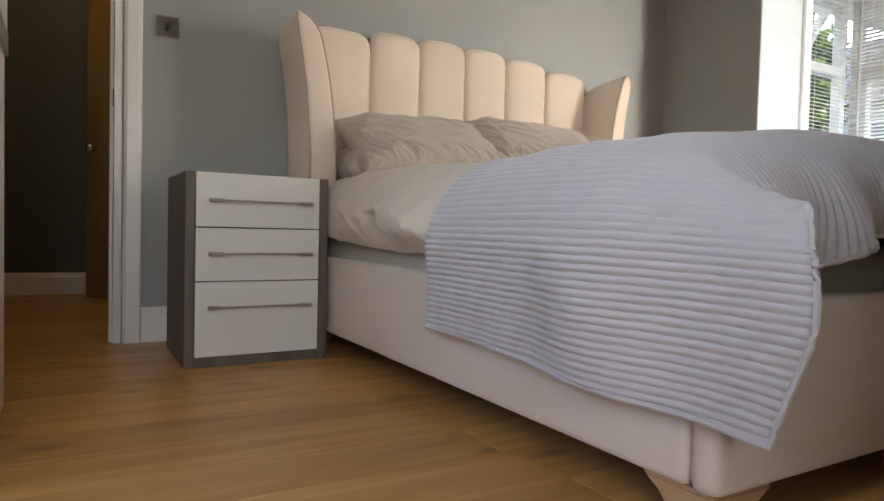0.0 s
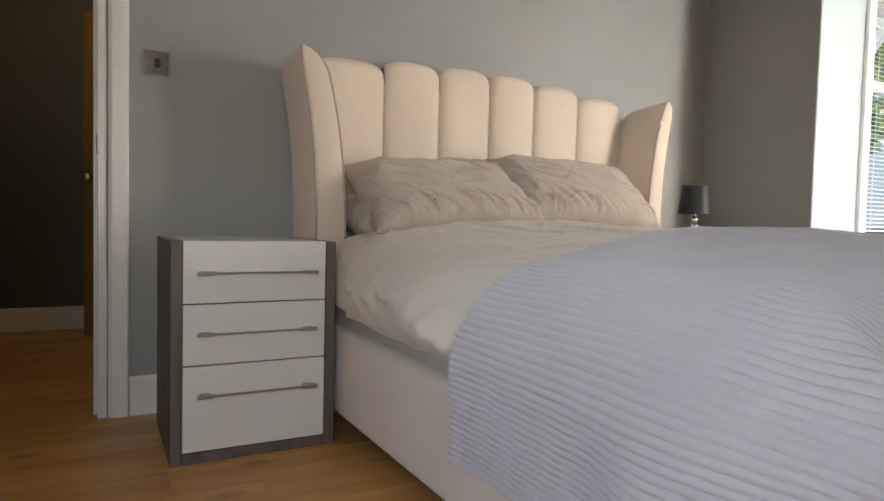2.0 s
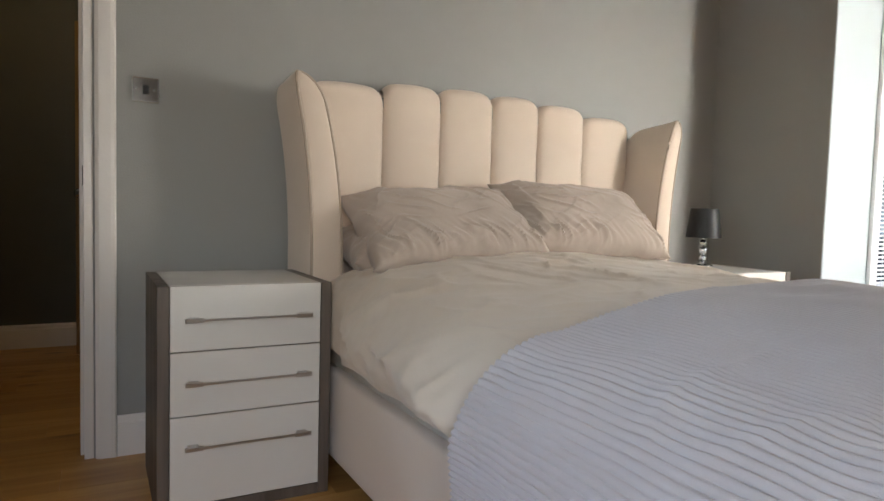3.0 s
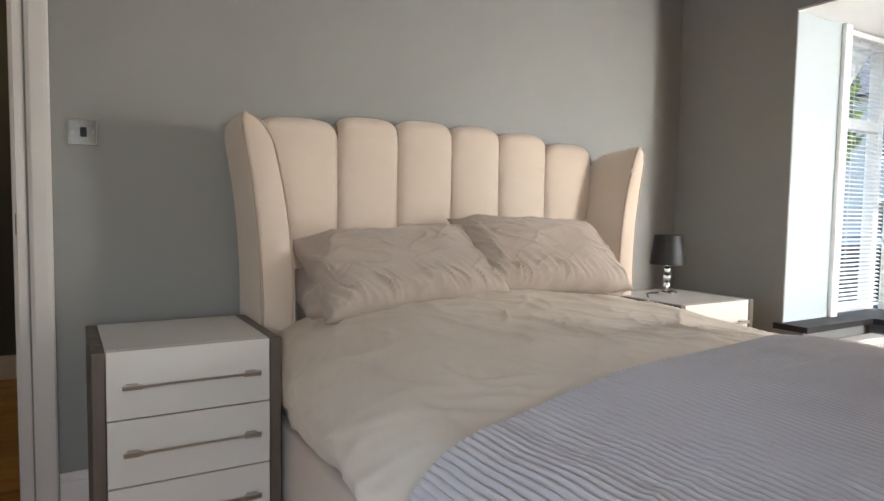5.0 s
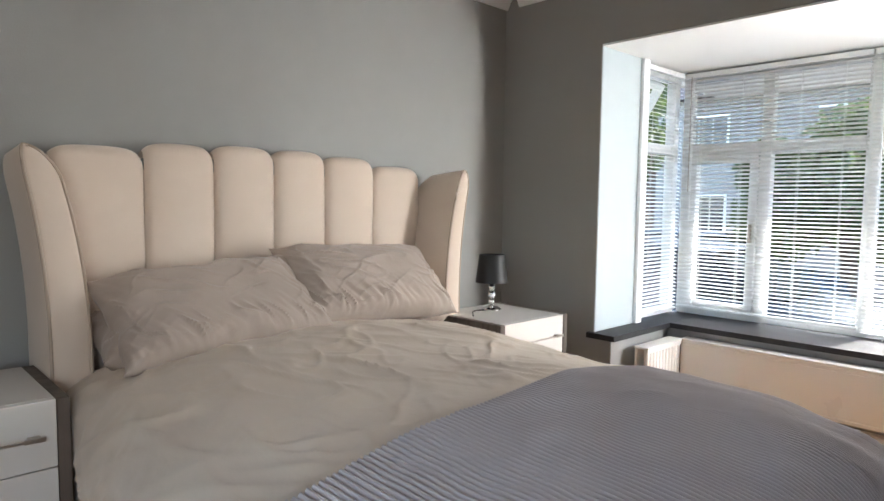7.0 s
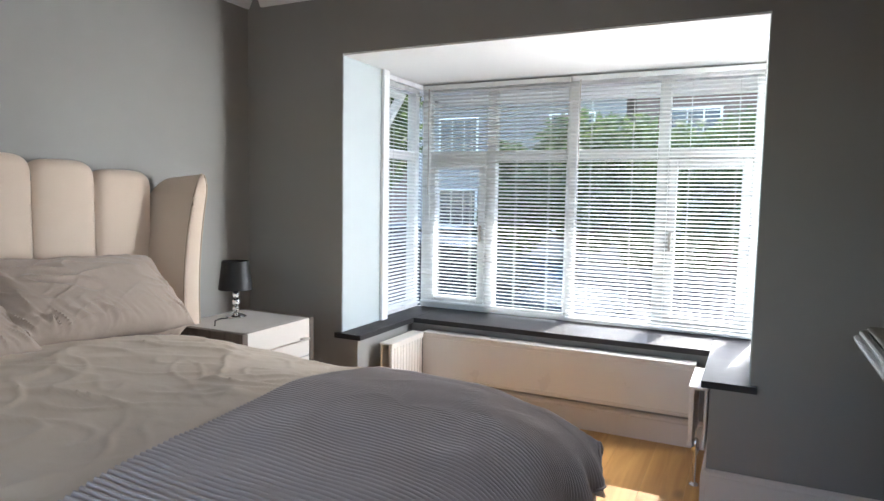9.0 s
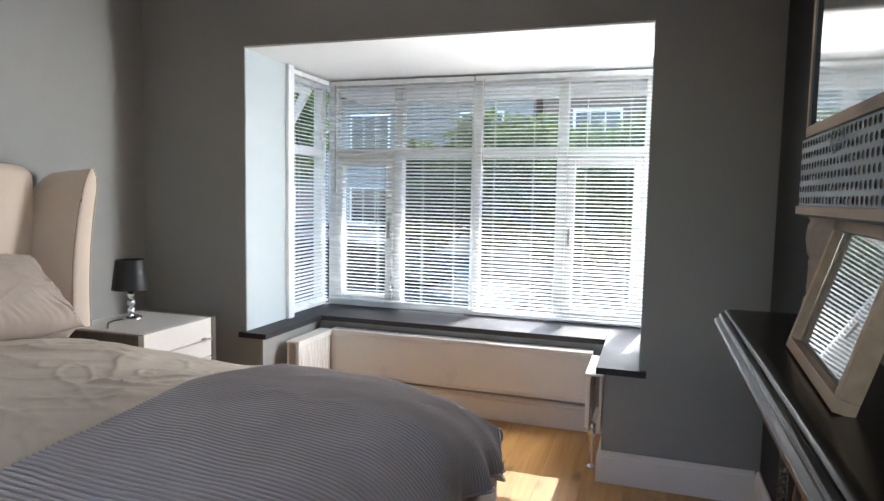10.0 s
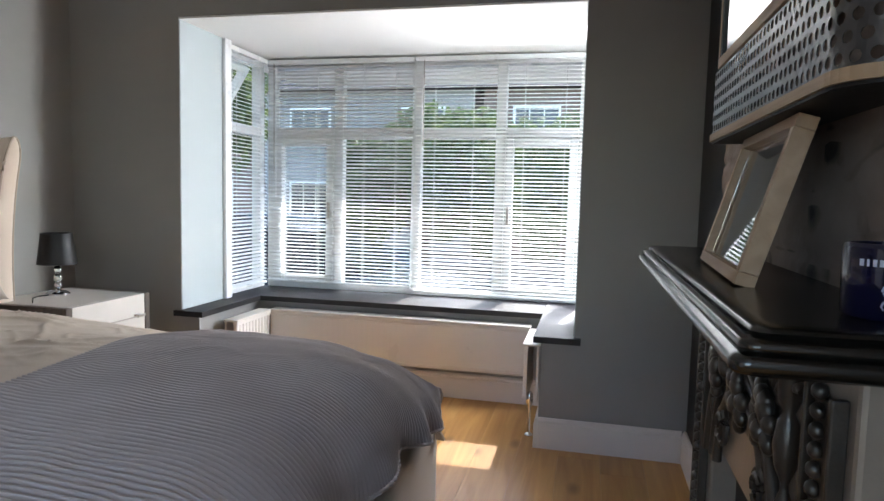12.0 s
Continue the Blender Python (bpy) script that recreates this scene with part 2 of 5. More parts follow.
def tube(points, radius, steps=8, bm=None):
    made = bm or bmesh.new()
    pts = [Vector(p) for p in points]
    rings = []
    for i, p in enumerate(pts):
        d = (pts[min(i + 1, len(pts) - 1)] - pts[max(i - 1, 0)]).normalized()
        side = d.cross(Vector((0, 0, 1))) if abs(d.z) < 0.95 else d.cross(Vector((1, 0, 0)))
        side.normalize()
        up = side.cross(d)
        rings.append([made.verts.new(p + radius * (math.cos(2 * math.pi * k / steps) * side + math.sin(2 * math.pi * k / steps) * up)) for k in range(steps)])
    for p, q in zip(rings, rings[1:]):
        for k in range(steps):
            made.faces.new((p[k], p[(k + 1) % steps], q[(k + 1) % steps], q[k]))
    made.faces.new(rings[0][::-1])
    made.faces.new(rings[-1])
    return made


def sheet(nu, nv, place, thick=0.0):
    """A grid surface place(u, v), u and v from 0 to 1; with a thickness, a closed cloth."""
    verts = [place(i / nu, j / nv) for j in range(nv + 1) for i in range(nu + 1)]
    w = nu + 1
    faces = [(j * w + i, j * w + i + 1, (j + 1) * w + i + 1, (j + 1) * w + i) for j in range(nv) for i in range(nu)]
    me = bpy.data.meshes.new("sheet")
    me.from_pydata(verts, [], faces)
    made = bmesh.new()
    made.from_mesh(me)
    bpy.data.meshes.remove(me)
    if thick:
        made.normal_update()
        bmesh.ops.solidify(made, geom=made.faces[:], thickness=thick)
    return made


# ---- plan of the room ----
BED_WALL, WINDOW_WALL, FIRE_WALL, BACK_WALL = 2.96, 3.49, -0.34, -1.6
REAR_WALL = -1.7
CEILING = 2.52
OPEN_Y0, OPEN_Y1, OPEN_TOP = 0.178, 2.28, 2.09   # the bay's opening above the sill
LOW_Y0, LOW_Y1 = 0.335, 2.17                      # the bay's niche under the sill
BAY_X, LOW_X = 4.56, 4.12                         # window plane, back wall under the sill
SILL = 0.545
DOOR_X0, DOOR_X1 = -0.53, 0.268                   # doorway in the bed wall
HALL_Y = 5.12

# walls
bm = bmesh.new()
box(DOOR_X1, BED_WALL, 0, WINDOW_WALL + 0.3, BED_WALL + 0.12, CEILING, bm=bm)
box(BACK_WALL, BED_WALL, 0, DOOR_X0, BED_WALL + 0.12, CEILING, bm=bm)
box(DOOR_X0, BED_WALL, 2.04, DOOR_X1, BED_WALL + 0.12, CEILING, bm=bm)
structure("wall_north", bm, PAINT_GREY, "matt warm-grey painted bedroom wall behind the bed", "wall")
bm = bmesh.new()
W = WINDOW_WALL
box(W, OPEN_Y1, 0, W + 0.3, BED_WALL, CEILING, bm=bm)
box(W, FIRE_WALL, 0, W + 0.3, OPEN_Y0, CEILING, bm=bm)
box(W, OPEN_Y0, OPEN_TOP + 0.012, W + 0.3, OPEN_Y1, CEILING, bm=bm)
box(W, LOW_Y1, 0, W + 0.3, OPEN_Y1, SILL - 0.03, bm=bm)
box(W, OPEN_Y0, 0, W + 0.3, LOW_Y0, SILL - 0.03, bm=bm)
structure("wall_east", bm, PAINT_GREY, "matt warm-grey painted wall round the bay window", "wall")
bm = bmesh.new()
box(W + 0.3, LOW_Y1, -0.1, BAY_X + 0.12, OPEN_Y1 + 0.16, SILL - 0.03, bm=bm)
box(W + 0.3, OPEN_Y0 - 0.16, -0.1, BAY_X + 0.12, LOW_Y0, SILL - 0.03, bm=bm)
box(LOW_X, LOW_Y0, -0.1, BAY_X + 0.12, LOW_Y1, SILL - 0.03, bm=bm)
structure("wall_bay", bm, PAINT_GREY, "grey painted low wall of the bay under its sill", "wall")
bm = bmesh.new()
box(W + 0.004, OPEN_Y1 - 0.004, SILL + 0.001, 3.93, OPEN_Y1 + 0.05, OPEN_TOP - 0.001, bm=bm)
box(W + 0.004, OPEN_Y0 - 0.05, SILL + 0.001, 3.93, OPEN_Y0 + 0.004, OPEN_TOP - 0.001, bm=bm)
structure("trim_bay_reveal", bm, PAINT_WHITE_DIMMED, "white painted side reveals of the bay window, shade put into the colour", "reveal")
bm = box(W + 0.001, OPEN_Y0 - 0.05, OPEN_TOP, BAY_X + 0.2, OPEN_Y1 + 0.1, OPEN_TOP + 0.01)
structure("ceiling_bay", bm, PAINT_WHITE, "white painted flat ceiling of the bay", "ceiling")
# Unseen; reaches this far out only to trim the sun patch on the floor.
bm = box(W + 0.3, OPEN_Y0 - 0.6, OPEN_TOP + 0.012, BAY_X + 1.08, OPEN_Y1 + 0.3, OPEN_TOP + 0.2)
structure("roof_bay_sun_cut", bm, PAINT_WHITE, "white flat roof over the bay, deepened unseen to cut the sun", "roof")
# fireplace wall, black in the alcove, and the chimney breast
BREAST_Y, BREAST_X0, BREAST_X1 = -0.15, 0.55, 2.02
structure("wall_south", box(BREAST_X1 - 0.1, FIRE_WALL - 0.12, 0, W + 0.3, FIRE_WALL, CEILING), PAINT_BLACK, "black painted alcove wall beside the chimney breast", "wall")
bm = bmesh.new()
RX0, RX1, RZ0, RZ1 = -1.34, 0.04, 0.75, 2.10   # opening added unseen for the rear fill lamp
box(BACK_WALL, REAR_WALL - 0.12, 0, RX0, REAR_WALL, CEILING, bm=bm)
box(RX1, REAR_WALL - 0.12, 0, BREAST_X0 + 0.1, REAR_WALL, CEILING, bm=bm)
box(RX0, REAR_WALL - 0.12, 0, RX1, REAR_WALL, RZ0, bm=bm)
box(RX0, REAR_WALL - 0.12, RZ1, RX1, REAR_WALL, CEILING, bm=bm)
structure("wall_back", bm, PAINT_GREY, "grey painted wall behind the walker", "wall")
structure("wall_back_side", box(BREAST_X0, REAR_WALL, 0, BREAST_X0 + 0.1, FIRE_WALL - 0.1, CEILING), PAINT_GREY, "grey painted return wall beside the chimney", "wall")
bm = bmesh.new()
VY0, VY1, VZ0, VZ1 = -0.2, 1.3, 0.8, 2.1   # opening added unseen for the west fill lamp
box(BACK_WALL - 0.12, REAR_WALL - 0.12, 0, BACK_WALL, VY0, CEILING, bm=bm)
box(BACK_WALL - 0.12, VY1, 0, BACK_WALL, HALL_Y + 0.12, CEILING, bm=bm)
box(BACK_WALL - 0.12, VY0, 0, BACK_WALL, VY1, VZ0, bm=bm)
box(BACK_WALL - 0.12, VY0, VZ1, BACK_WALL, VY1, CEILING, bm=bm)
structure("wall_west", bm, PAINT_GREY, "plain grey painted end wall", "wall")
structure("ceiling", box(BACK_WALL - 0.12, REAR_WALL - 0.12, CEILING, W + 0.3, HALL_Y + 0.12, CEILING + 0.1), PAINT_WHITE, "plain white plastered ceiling", "ceiling")
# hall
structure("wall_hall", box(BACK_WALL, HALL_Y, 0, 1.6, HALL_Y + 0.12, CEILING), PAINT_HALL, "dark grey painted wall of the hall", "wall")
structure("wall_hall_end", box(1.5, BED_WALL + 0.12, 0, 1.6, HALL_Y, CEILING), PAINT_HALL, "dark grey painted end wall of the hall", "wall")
structure("subfloor", box(BACK_WALL, REAR_WALL - 0.12, -0.12, BAY_X, HALL_Y, -0.022), BLACK_SATIN, "dark underlay under the floorboards", "floor")


# ---- bed ----
BX0, BX1, BY0, BY1 = 0.97, 2.63, 0.63, 2.86
bed = thing("bed", "cream upholstered double bed with a channelled winged headboard", "bed", (1.8, 1.7, 0))
bed_off = Matrix.Translation((-1.8, -1.7, 0))


def bed_part(name, bm, material, label="", smooth=False, parent=None):
    bm.transform(bed_off)
    return part(name, bm, material, parent or bed, label, smooth)


RAIL0, RAIL1 = 0.085, 0.385
bed_part("side_rail", box(BX0, BY0 + 0.06, RAIL0, BX0 + 0.06, BY1, RAIL1, 0.018), CREAM, "cream upholstered side rail", True)
bed_part("side_rail", box(BX1 - 0.06, BY0 + 0.06, RAIL0, BX1, BY1, RAIL1, 0.018), CREAM, "", True)
bed_part("foot_rail", box(BX0 - 0.002, BY0, RAIL0, BX1 + 0.002, BY0 + 0.058, RAIL1 + 0.02, 0.02), CREAM, "cream upholstered foot rail", True)
bed_part("slat_base", box(BX0 + 0.06, BY0 + 0.06, 0.22, BX1 - 0.06, BY1, 0.30), BLACK_SATIN)
for lx, sx in ((BX0, 1), (BX1, -1)):
    for ly, sy in ((BY0, 1), (BY1 - 0.1, -1)):
        bm = bmesh.new()
        low = [(lx + sx * u, ly + sy * v, 0.0) for u, v in ((0.025, 0.025), (0.105, 0.025), (0.105, 0.105), (0.025, 0.105))]
        mid = [(lx + sx * u, ly + sy * v, 0.055) for u, v in ((0.012, 0.012), (0.125, 0.012), (0.125, 0.125), (0.012, 0.125))]
        top = [(lx + sx * u, ly + sy * v, RAIL0 + 0.003) for u, v in ((0.006, 0.006), (0.165, 0.006), (0.165, 0.165), (0.006, 0.165))]
        rings = [[bm.verts.new(p) for p in r] for r in (low, mid, top)]
        for p, q in zip(rings, rings[1:]):
            for n in range(4):
                bm.faces.new((p[n], p[(n + 1) % 4], q[(n + 1) % 4], q[n]))
        bm.faces.new(rings[0])
        bm.faces.new(rings[-1])
        bmesh.ops.bevel(bm, geom=bm.edges[:], offset=0.006, segments=2, affect="EDGES")
        bed_part("leg", bm, LEG_WOOD, "tapered pale wooden bracket leg")

# headboard: channels with rounded tops between seams, and two flaring wings
SEAMS = (1.015, 1.327, 1.597, 1.865, 2.123, 2.40, 2.695)
HEAD_Y = 2.835
bed_part("back_panel", box(0.99, 2.88, 0.1, 2.67, 2.952, 1.36, 0.01), CREAM)
for x0, x1 in zip(SEAMS, SEAMS[1:]):
    mid, half = (x0 + x1) / 2, (x1 - x0) / 2 - 0.0015
    crest = 1.472 - 0.055 * abs((mid - 1.80) / 0.8) ** 2.2

    def channel(u, v, mid=mid, half=half, crest=crest):
        s = 2 * u - 1
        top = crest - 0.008 * s * s - 0.026 * abs(s) ** 7
        if v < 0.72:
            w = v / 0.72
            z = 0.35 + (top - 0.045 - 0.35) * w
            return (mid + half * s, HEAD_Y + 0.018 - 0.036 * (1 - s * s) ** 0.5, z)
        q = (v - 0.72) / 0.28 * math.pi
        bulge = 0.036 * (1 - s * s) ** 0.5
        return (mid + half * s * (1 - 0.03 * math.sin(q) ** 2), HEAD_Y + 0.018 - bulge + (0.042 + bulge / 2) * (1 - math.cos(q)), top - 0.045 + 0.045 * math.sin(q))

    bed_part("channel_cushion", sheet(20, 40, channel), CREAM, "", True)


def wing(mirror):
    """Outward-curving padded wing: a closed loop in plan at each height."""
    def ring(z):
        h = min(max((z - 0.1) / 1.36, 0), 1)
        out = (0.116 if mirror else 0.080) * (max(h - 0.48, 0) / 0.52) ** 2.1
        reach = 0.36 - 0.03 * h ** 3
        wide = (0.105 if mirror else 0.128) - 0.03 * h ** 4
        return out, reach, wide
    zs = [0.1, 0.3, 0.5, 0.7, 0.8, 0.9, 1.0, 1.06, 1.12, 1.17, 1.22, 1.26, 1.30, 1.32, 1.34, 1.36, 1.375, 1.39, 1.40, 1.409, 1.414]
    made = bmesh.new()
    rings = []
    for z in zs:
        out, reach, wide = ring(z)
        t = max(z - 1.30, 0) / 0.115
        squash = math.sqrt(max(1 - t * t, 0.0004))
        back, front = 2.895, 2.952 - reach
        xo, xi = 0.948 - out + wide * 0.28 * (1 - squash), 0.948 - out + wide * (0.32 + 0.68 * squash)
        mid = (front + back) / 2
        front, back = mid + (front - mid) * (0.72 + 0.28 * squash), mid + (back - mid) * (0.8 + 0.2 * squash)
        r = 0.02
        loop = [(xo, back), (xo, front + r), (xo + r * 0.35, front + r * 0.3), (xo + r, front), (xi - r, front), (xi - r * 0.3, front + r * 0.35), (xi, front + r), (xi + 0.012 * (1 - t), (front + back) / 2), (xi + 0.03 * (1 - t), back)]
        if mirror:
            loop = [(2 * 1.805 + 0.10 - x, y) for x, y in loop]
        rings.append([made.verts.new((x, y, z - 0.022 * min(max((z - 1.0) / 0.44, 0), 1) ** 3 * (y - front) / (back - front))) for x, y in loop])
    k = len(rings[0])
    for p, q in zip(rings, rings[1:]):
        for i in range(k):
            made.faces.new((p[i], p[(i + 1) % k], q[(i + 1) % k], q[i]))
    made.faces.new(rings[0])
    made.faces.new(rings[-1])
    lines = []
    for i in (2, 5):
        lines.append([v.co.copy() for v in (r[i] for r in rings)])
    return made, lines


for mirror in (False, True):
    bm, lines = wing(mirror)
    w = bed_part("wing", bm, CREAM, "curved upholstered headboard wing", True)
    full = lines[0] + lines[1][::-1]
    bed_part("piping", tube(full, 0.0055, 6), CREAM_SEAM, "cream piping along the wing's edge", True, w)

# mattress
mattress = part("mattress", box(BX0 + 0.035, BY0 + 0.062, 0.302, BX1 - 0.06, 2.80, 0.49, 0.05, segments=4), MATTRESS, None, "", True)
tagged(mattress, "pale beige covered mattress lying in the bed frame", "mattress")


# duvet and throw: flat cloth let down over rounded edges
def drape(a, b, x0, x1, y0, top, r):
    """Where the flat point (a, b) comes to lie: over the left, right and foot edges of a soft block."""
    ox = max(x0 - a, 0, a - x1)
    oy = max(y0 - b, 0)
    q = min(max((ox - 0.04) / 0.40, 0), 1)
    straight = oy * q * q * (3 - 2 * q)
    oy -= straight
    far = max(math.hypot(ox, oy), 1e-9)
    o = max(ox, oy) + 0.12 * min(ox, oy)
    sag = lambda s: min(max(s, 0), 1) ** 2 * (3 - 2 * min(max(s, 0), 1))
    top -= 0.07 * sag((a - 2.0) / 0.45) * sag((1.05 - b) / 0.35)
    crown = 0.07 * (1 - min(abs((a - (x0 + x1) / 2) / ((x1 - x0) / 2)), 1) ** 2.5) * (0.6 + 0.4 * min(max((b - y0) / 0.5, 0), 1)) + 0.035 * min(max((b - 1.6) / 0.6, 0), 1) * (1 - min(ox / 0.1, 1))
    if o < 1e-6:
        return Vector((a, b, top + crown)), 0.0
    if o < r * math.pi / 2:
        out, down = r * math.sin(o / r), r * (1 - math.cos(o / r))
    else:
        out, down = r, r + o - r * math.pi / 2
    sx = (-1 if a < x0 else 1) * ox / far
    sy = -oy / far
    return Vector((min(max(a, x0), x1) + sx * out, max(b, y0) + sy * out - straight, top + crown - down)), down


def wrinkle(x, y, z, k, seed):
    return noise.noise(Vector((x * k + seed, y * k, z * k)))


def crease(x, y, seed, sharp=0.22):
    """Sharp soft ridges where a noise crosses nought, fading in and out."""
    n = abs(noise.noise(Vector((x + seed, y, seed))))
    return max(1 - n / sharp, 0) ** 2 * max(noise.noise(Vector((x * 0.6, y * 0.6, seed + 7))) + 0.25, 0)


def duvet_place(u, v):
    b = 0.56 + v * (2.70 - 0.56)
    hem = 0.752 + 0.03 * min(max((b - 1.9) / 0.45, 0), 1) + 0.015 * noise.noise(Vector((b * 6, 0, 0)))
    a = hem + u * (2.80 - hem)
    p, down = drape(a, b, 1.05, 2.48, 0.82, 0.668, 0.12)
    n = 0.016 * wrinkle(a, b, 0, 2.2, 3.0) + 0.006 * wrinkle(a, b * 1.4, 0, 6.0, 8.0)
    fine = 0.019 * crease(a * 5 + b * 2, b * 3 - a, 2.0) + 0.011 * crease(a * 9 - b * 4, b * 6, 5.0) + 0.017 * crease(a * 7 + b * 5, b * 4, 14.0) + 0.014 * crease(a * 2.2 + b * 2.4, b * 1.2 - a * 1.5, 9.0)
    side = min(down / 0.18, 1)
    free = min(max((b - 1.35) / 0.2, 0), 1)
    puff = (0.048 * math.sin(min(down / 0.27, 1) ** 0.7 * math.pi) - 0.055 * min(max(down - 0.12, 0) / 0.12, 1.2) ** 2) * free
    roll = 0.075 * crease(b * 1.8, p.z * 7 + b * 2.2, 4.0) * free + 0.05 * crease(b * 4.5, p.z * 8 - b * 2, 6.0) * free
    roll += free * (0.040 * wrinkle(b * 1.3 + p.z * 2.2, p.z * 5.0 - b * 2.6, 0, 1.5, 11.0) + 0.048 * crease(b * 2.4 + p.z * 5, p.z * 8 - b * 4.0, 21.0, 0.3) + 0.036 * crease(b * 5 - p.z * 3, p.z * 11 + b * 5, 31.0, 0.3))
    sgn = -1 if a < 1.8 else 1
    p.z += (n + fine * free) * (1 - side) + 0.010 * side * wrinkle(0, b, 0, 4, 2)
    p.x += sgn * side * ((n * 1.2) * free + fine * free + puff + roll * (1 - 0.6 * min(max(down - 0.12, 0) / 0.12, 1)))
    if a < 1.8:
        press = min(max((b - 2.02) / 0.26, 0), 1)
        lim = 0.85 + 0.100 * press * press * (3 - 2 * press)
        p.x = lim + (p.x - lim + math.hypot(p.x - lim, 0.022)) / 2
    edge = max(v - 0.86, 0) / 0.14
    p.z -= 0.09 * edge ** 2
    return p


duvet = tagged(part("duvet", sheet(230, 230, duvet_place, 0.015), COTTON, None, "", True), "rumpled beige cotton duvet spread over the mattress", "duvet")

RIB = 0.0150
THROW_W, THROW_A0 = 2.38, 0.53


def throw_place(u, v):
    flare = 0.03 * (1 - v) * (1 - u)
    a = THROW_A0 - flare + u * (THROW_W + flare)
    head = 1.360 + 0.045 * max(a - 1.2, 0) + 0.27 * max(1.0 - a, 0) + 0.012 * math.sin(a * 7)
    foot = 0.41 + 0.24 * max(0.9 - a, 0) + 0.06 * min(max((a - 1.0) / 0.3, 0), 1) + 0.06 * max(a - 1.9, 0) + 0.4 * max(a - 2.5, 0) + 0.015 * math.sin(a * 5.0)
    b = foot + v * (head - foot)
    p, down = drape(a, b, 1.085, 2.44, 0.80, 0.692, 0.195)
    side = min(down / 0.22, 1)
    sgn = -1 if a < 1.8 else 1
    n = 0.014 * wrinkle(a, b, 0, 2.2, 3.0) + 0.006 * wrinkle(a, b * 1.4, 0, 6, 8) + 0.006 * crease(a * 3 + b, b * 5, 3.0)
    rib = (0.0115 - 0.003 * side) * abs(math.sin(math.pi * a / RIB)) ** 0.8
    wave = (0.045 * math.cos((b - 0.86) * 11.5) * math.exp(-((b - 0.78) / 0.34) ** 2) + 0.012 * math.sin(b * 13)) * min(down / 0.3, 1)
    ox, oy = max(1.085 - a, a - 2.44, 0), max(0.80 - b, 0)
    w = ox / (ox + oy + 1e-6)
    p.z += (n + rib) * (1 - side)
    p.x += sgn * side * w * (0.016 + wave + rib + n - 0.055 * min(max(down - 0.2, 0) / 0.28, 1))
    p.y -= side * (1 - w) * (0.010 + rib + 0.026 * min(down / 0.22, 1) * math.sin(a * 21 + 2 * math.sin(a * 5)))
    return p


throw = tagged(part("throw_blanket", sheet(int(THROW_W / RIB) * 6, 90, throw_place, 0.006), BLANKET, None, "", True), "lavender-grey ribbed throw laid across the foot of the bed", "blanket")


hem_line = [throw_place(0.0, k / 60) for k in range(60, -1, -1)] + [throw_place(k / 240, 0.0) for k in range(1, 241)]
part("hem", tube(hem_line, 0.0050, 6), BLANKET, throw, "plain bound hem of the throw", True)


def pillow_mesh(wide, deep, high, seed):
    def place(u, v, side):
        s, t = 2 * u - 1, 2 * v - 1
        pin = 1 - 0.17 * (1 - abs(s)) ** 0.5 * abs(t) ** 3
        pin2 = 1 - 0.12 * (1 - abs(t)) ** 0.5 * abs(s) ** 3
        f = (max(1 - s ** 4, 0) * max(1 - t ** 4, 0)) ** 0.62
        wr = 0.010 * wrinkle(s * 2, t * 1.6, 0, 1.3, seed)
        gather = math.exp(-((t + 0.70) / 0.30) ** 2) + 0.1 * math.exp(-((t - 0.8) / 0.2) ** 2) + 0.5 * math.exp(-((abs(s) - 0.85) / 0.15) ** 2)
        wr += 0.040 * gather * crease(s * 10 + 3.0 * t, t * 1.3, seed, 0.34) + 0.012 * gather * wrinkle(s * 11 + t * 4, t * 1.2, side, 1.2, seed + 4)
        wr += 0.016 * crease(s * 2.4 + t * 2.6, t * 1.5 - s, seed + 3) + 0.008 * crease(s * 4 - t * 3, t * 2 + s, seed + 5)
        return Vector((s * wide / 2 * pin2 + 0.01 * wrinkle(t * 3, 0, 0, 1, seed), t * deep / 2 * pin + 0.012 * wrinkle(s * 4, 0, 0, 1, seed + 2), side * (high / 2 * f + wr * min(f * 2.2, 1) + 0.003 * min(f * 8, 1))))
    made = bmesh.new()
    n = 130
    for side in (1, -1):
        g = [[made.verts.new(place(i / n, j / n, side)) for i in range(n + 1)] for j in range(n + 1)]
        for j in range(n):
            for i in range(n):
                made.faces.new((g[j][i], g[j][i + 1], g[j + 1][i + 1], g[j + 1][i]))
    bmesh.ops.remove_doubles(made, verts=made.verts[:], dist=0.0004)
    return made


for at, turn, size, seed, label in (
    ((1.46, 2.525, 0.868), (37, -3, 3), (0.80, 0.43, 0.18), 1.0, "rumpled taupe cotton pillow leaning on the headboard"),
    ((2.14, 2.545, 0.900), (41, 2, -3), (0.79, 0.43, 0.20), 6.0, "rumpled taupe cotton pillow leaning on the headboard"),
    ((1.43, 2.63, 0.775), (10, 0, 0), (0.76, 0.40, 0.18), 12.0, "taupe cotton pillow lying flat under another"),
    ((2.20, 2.63, 0.775), (10, 0, 0), (0.74, 0.40, 0.18), 17.0, "taupe cotton pillow lying flat under another"),
):
    ob = part("pillow", pillow_mesh(*size, seed), PILLOW, None, "", True)
    tagged(ob, label, "pillow", "pillows on the bed")
    ob.matrix_world = pose(*at, *turn)


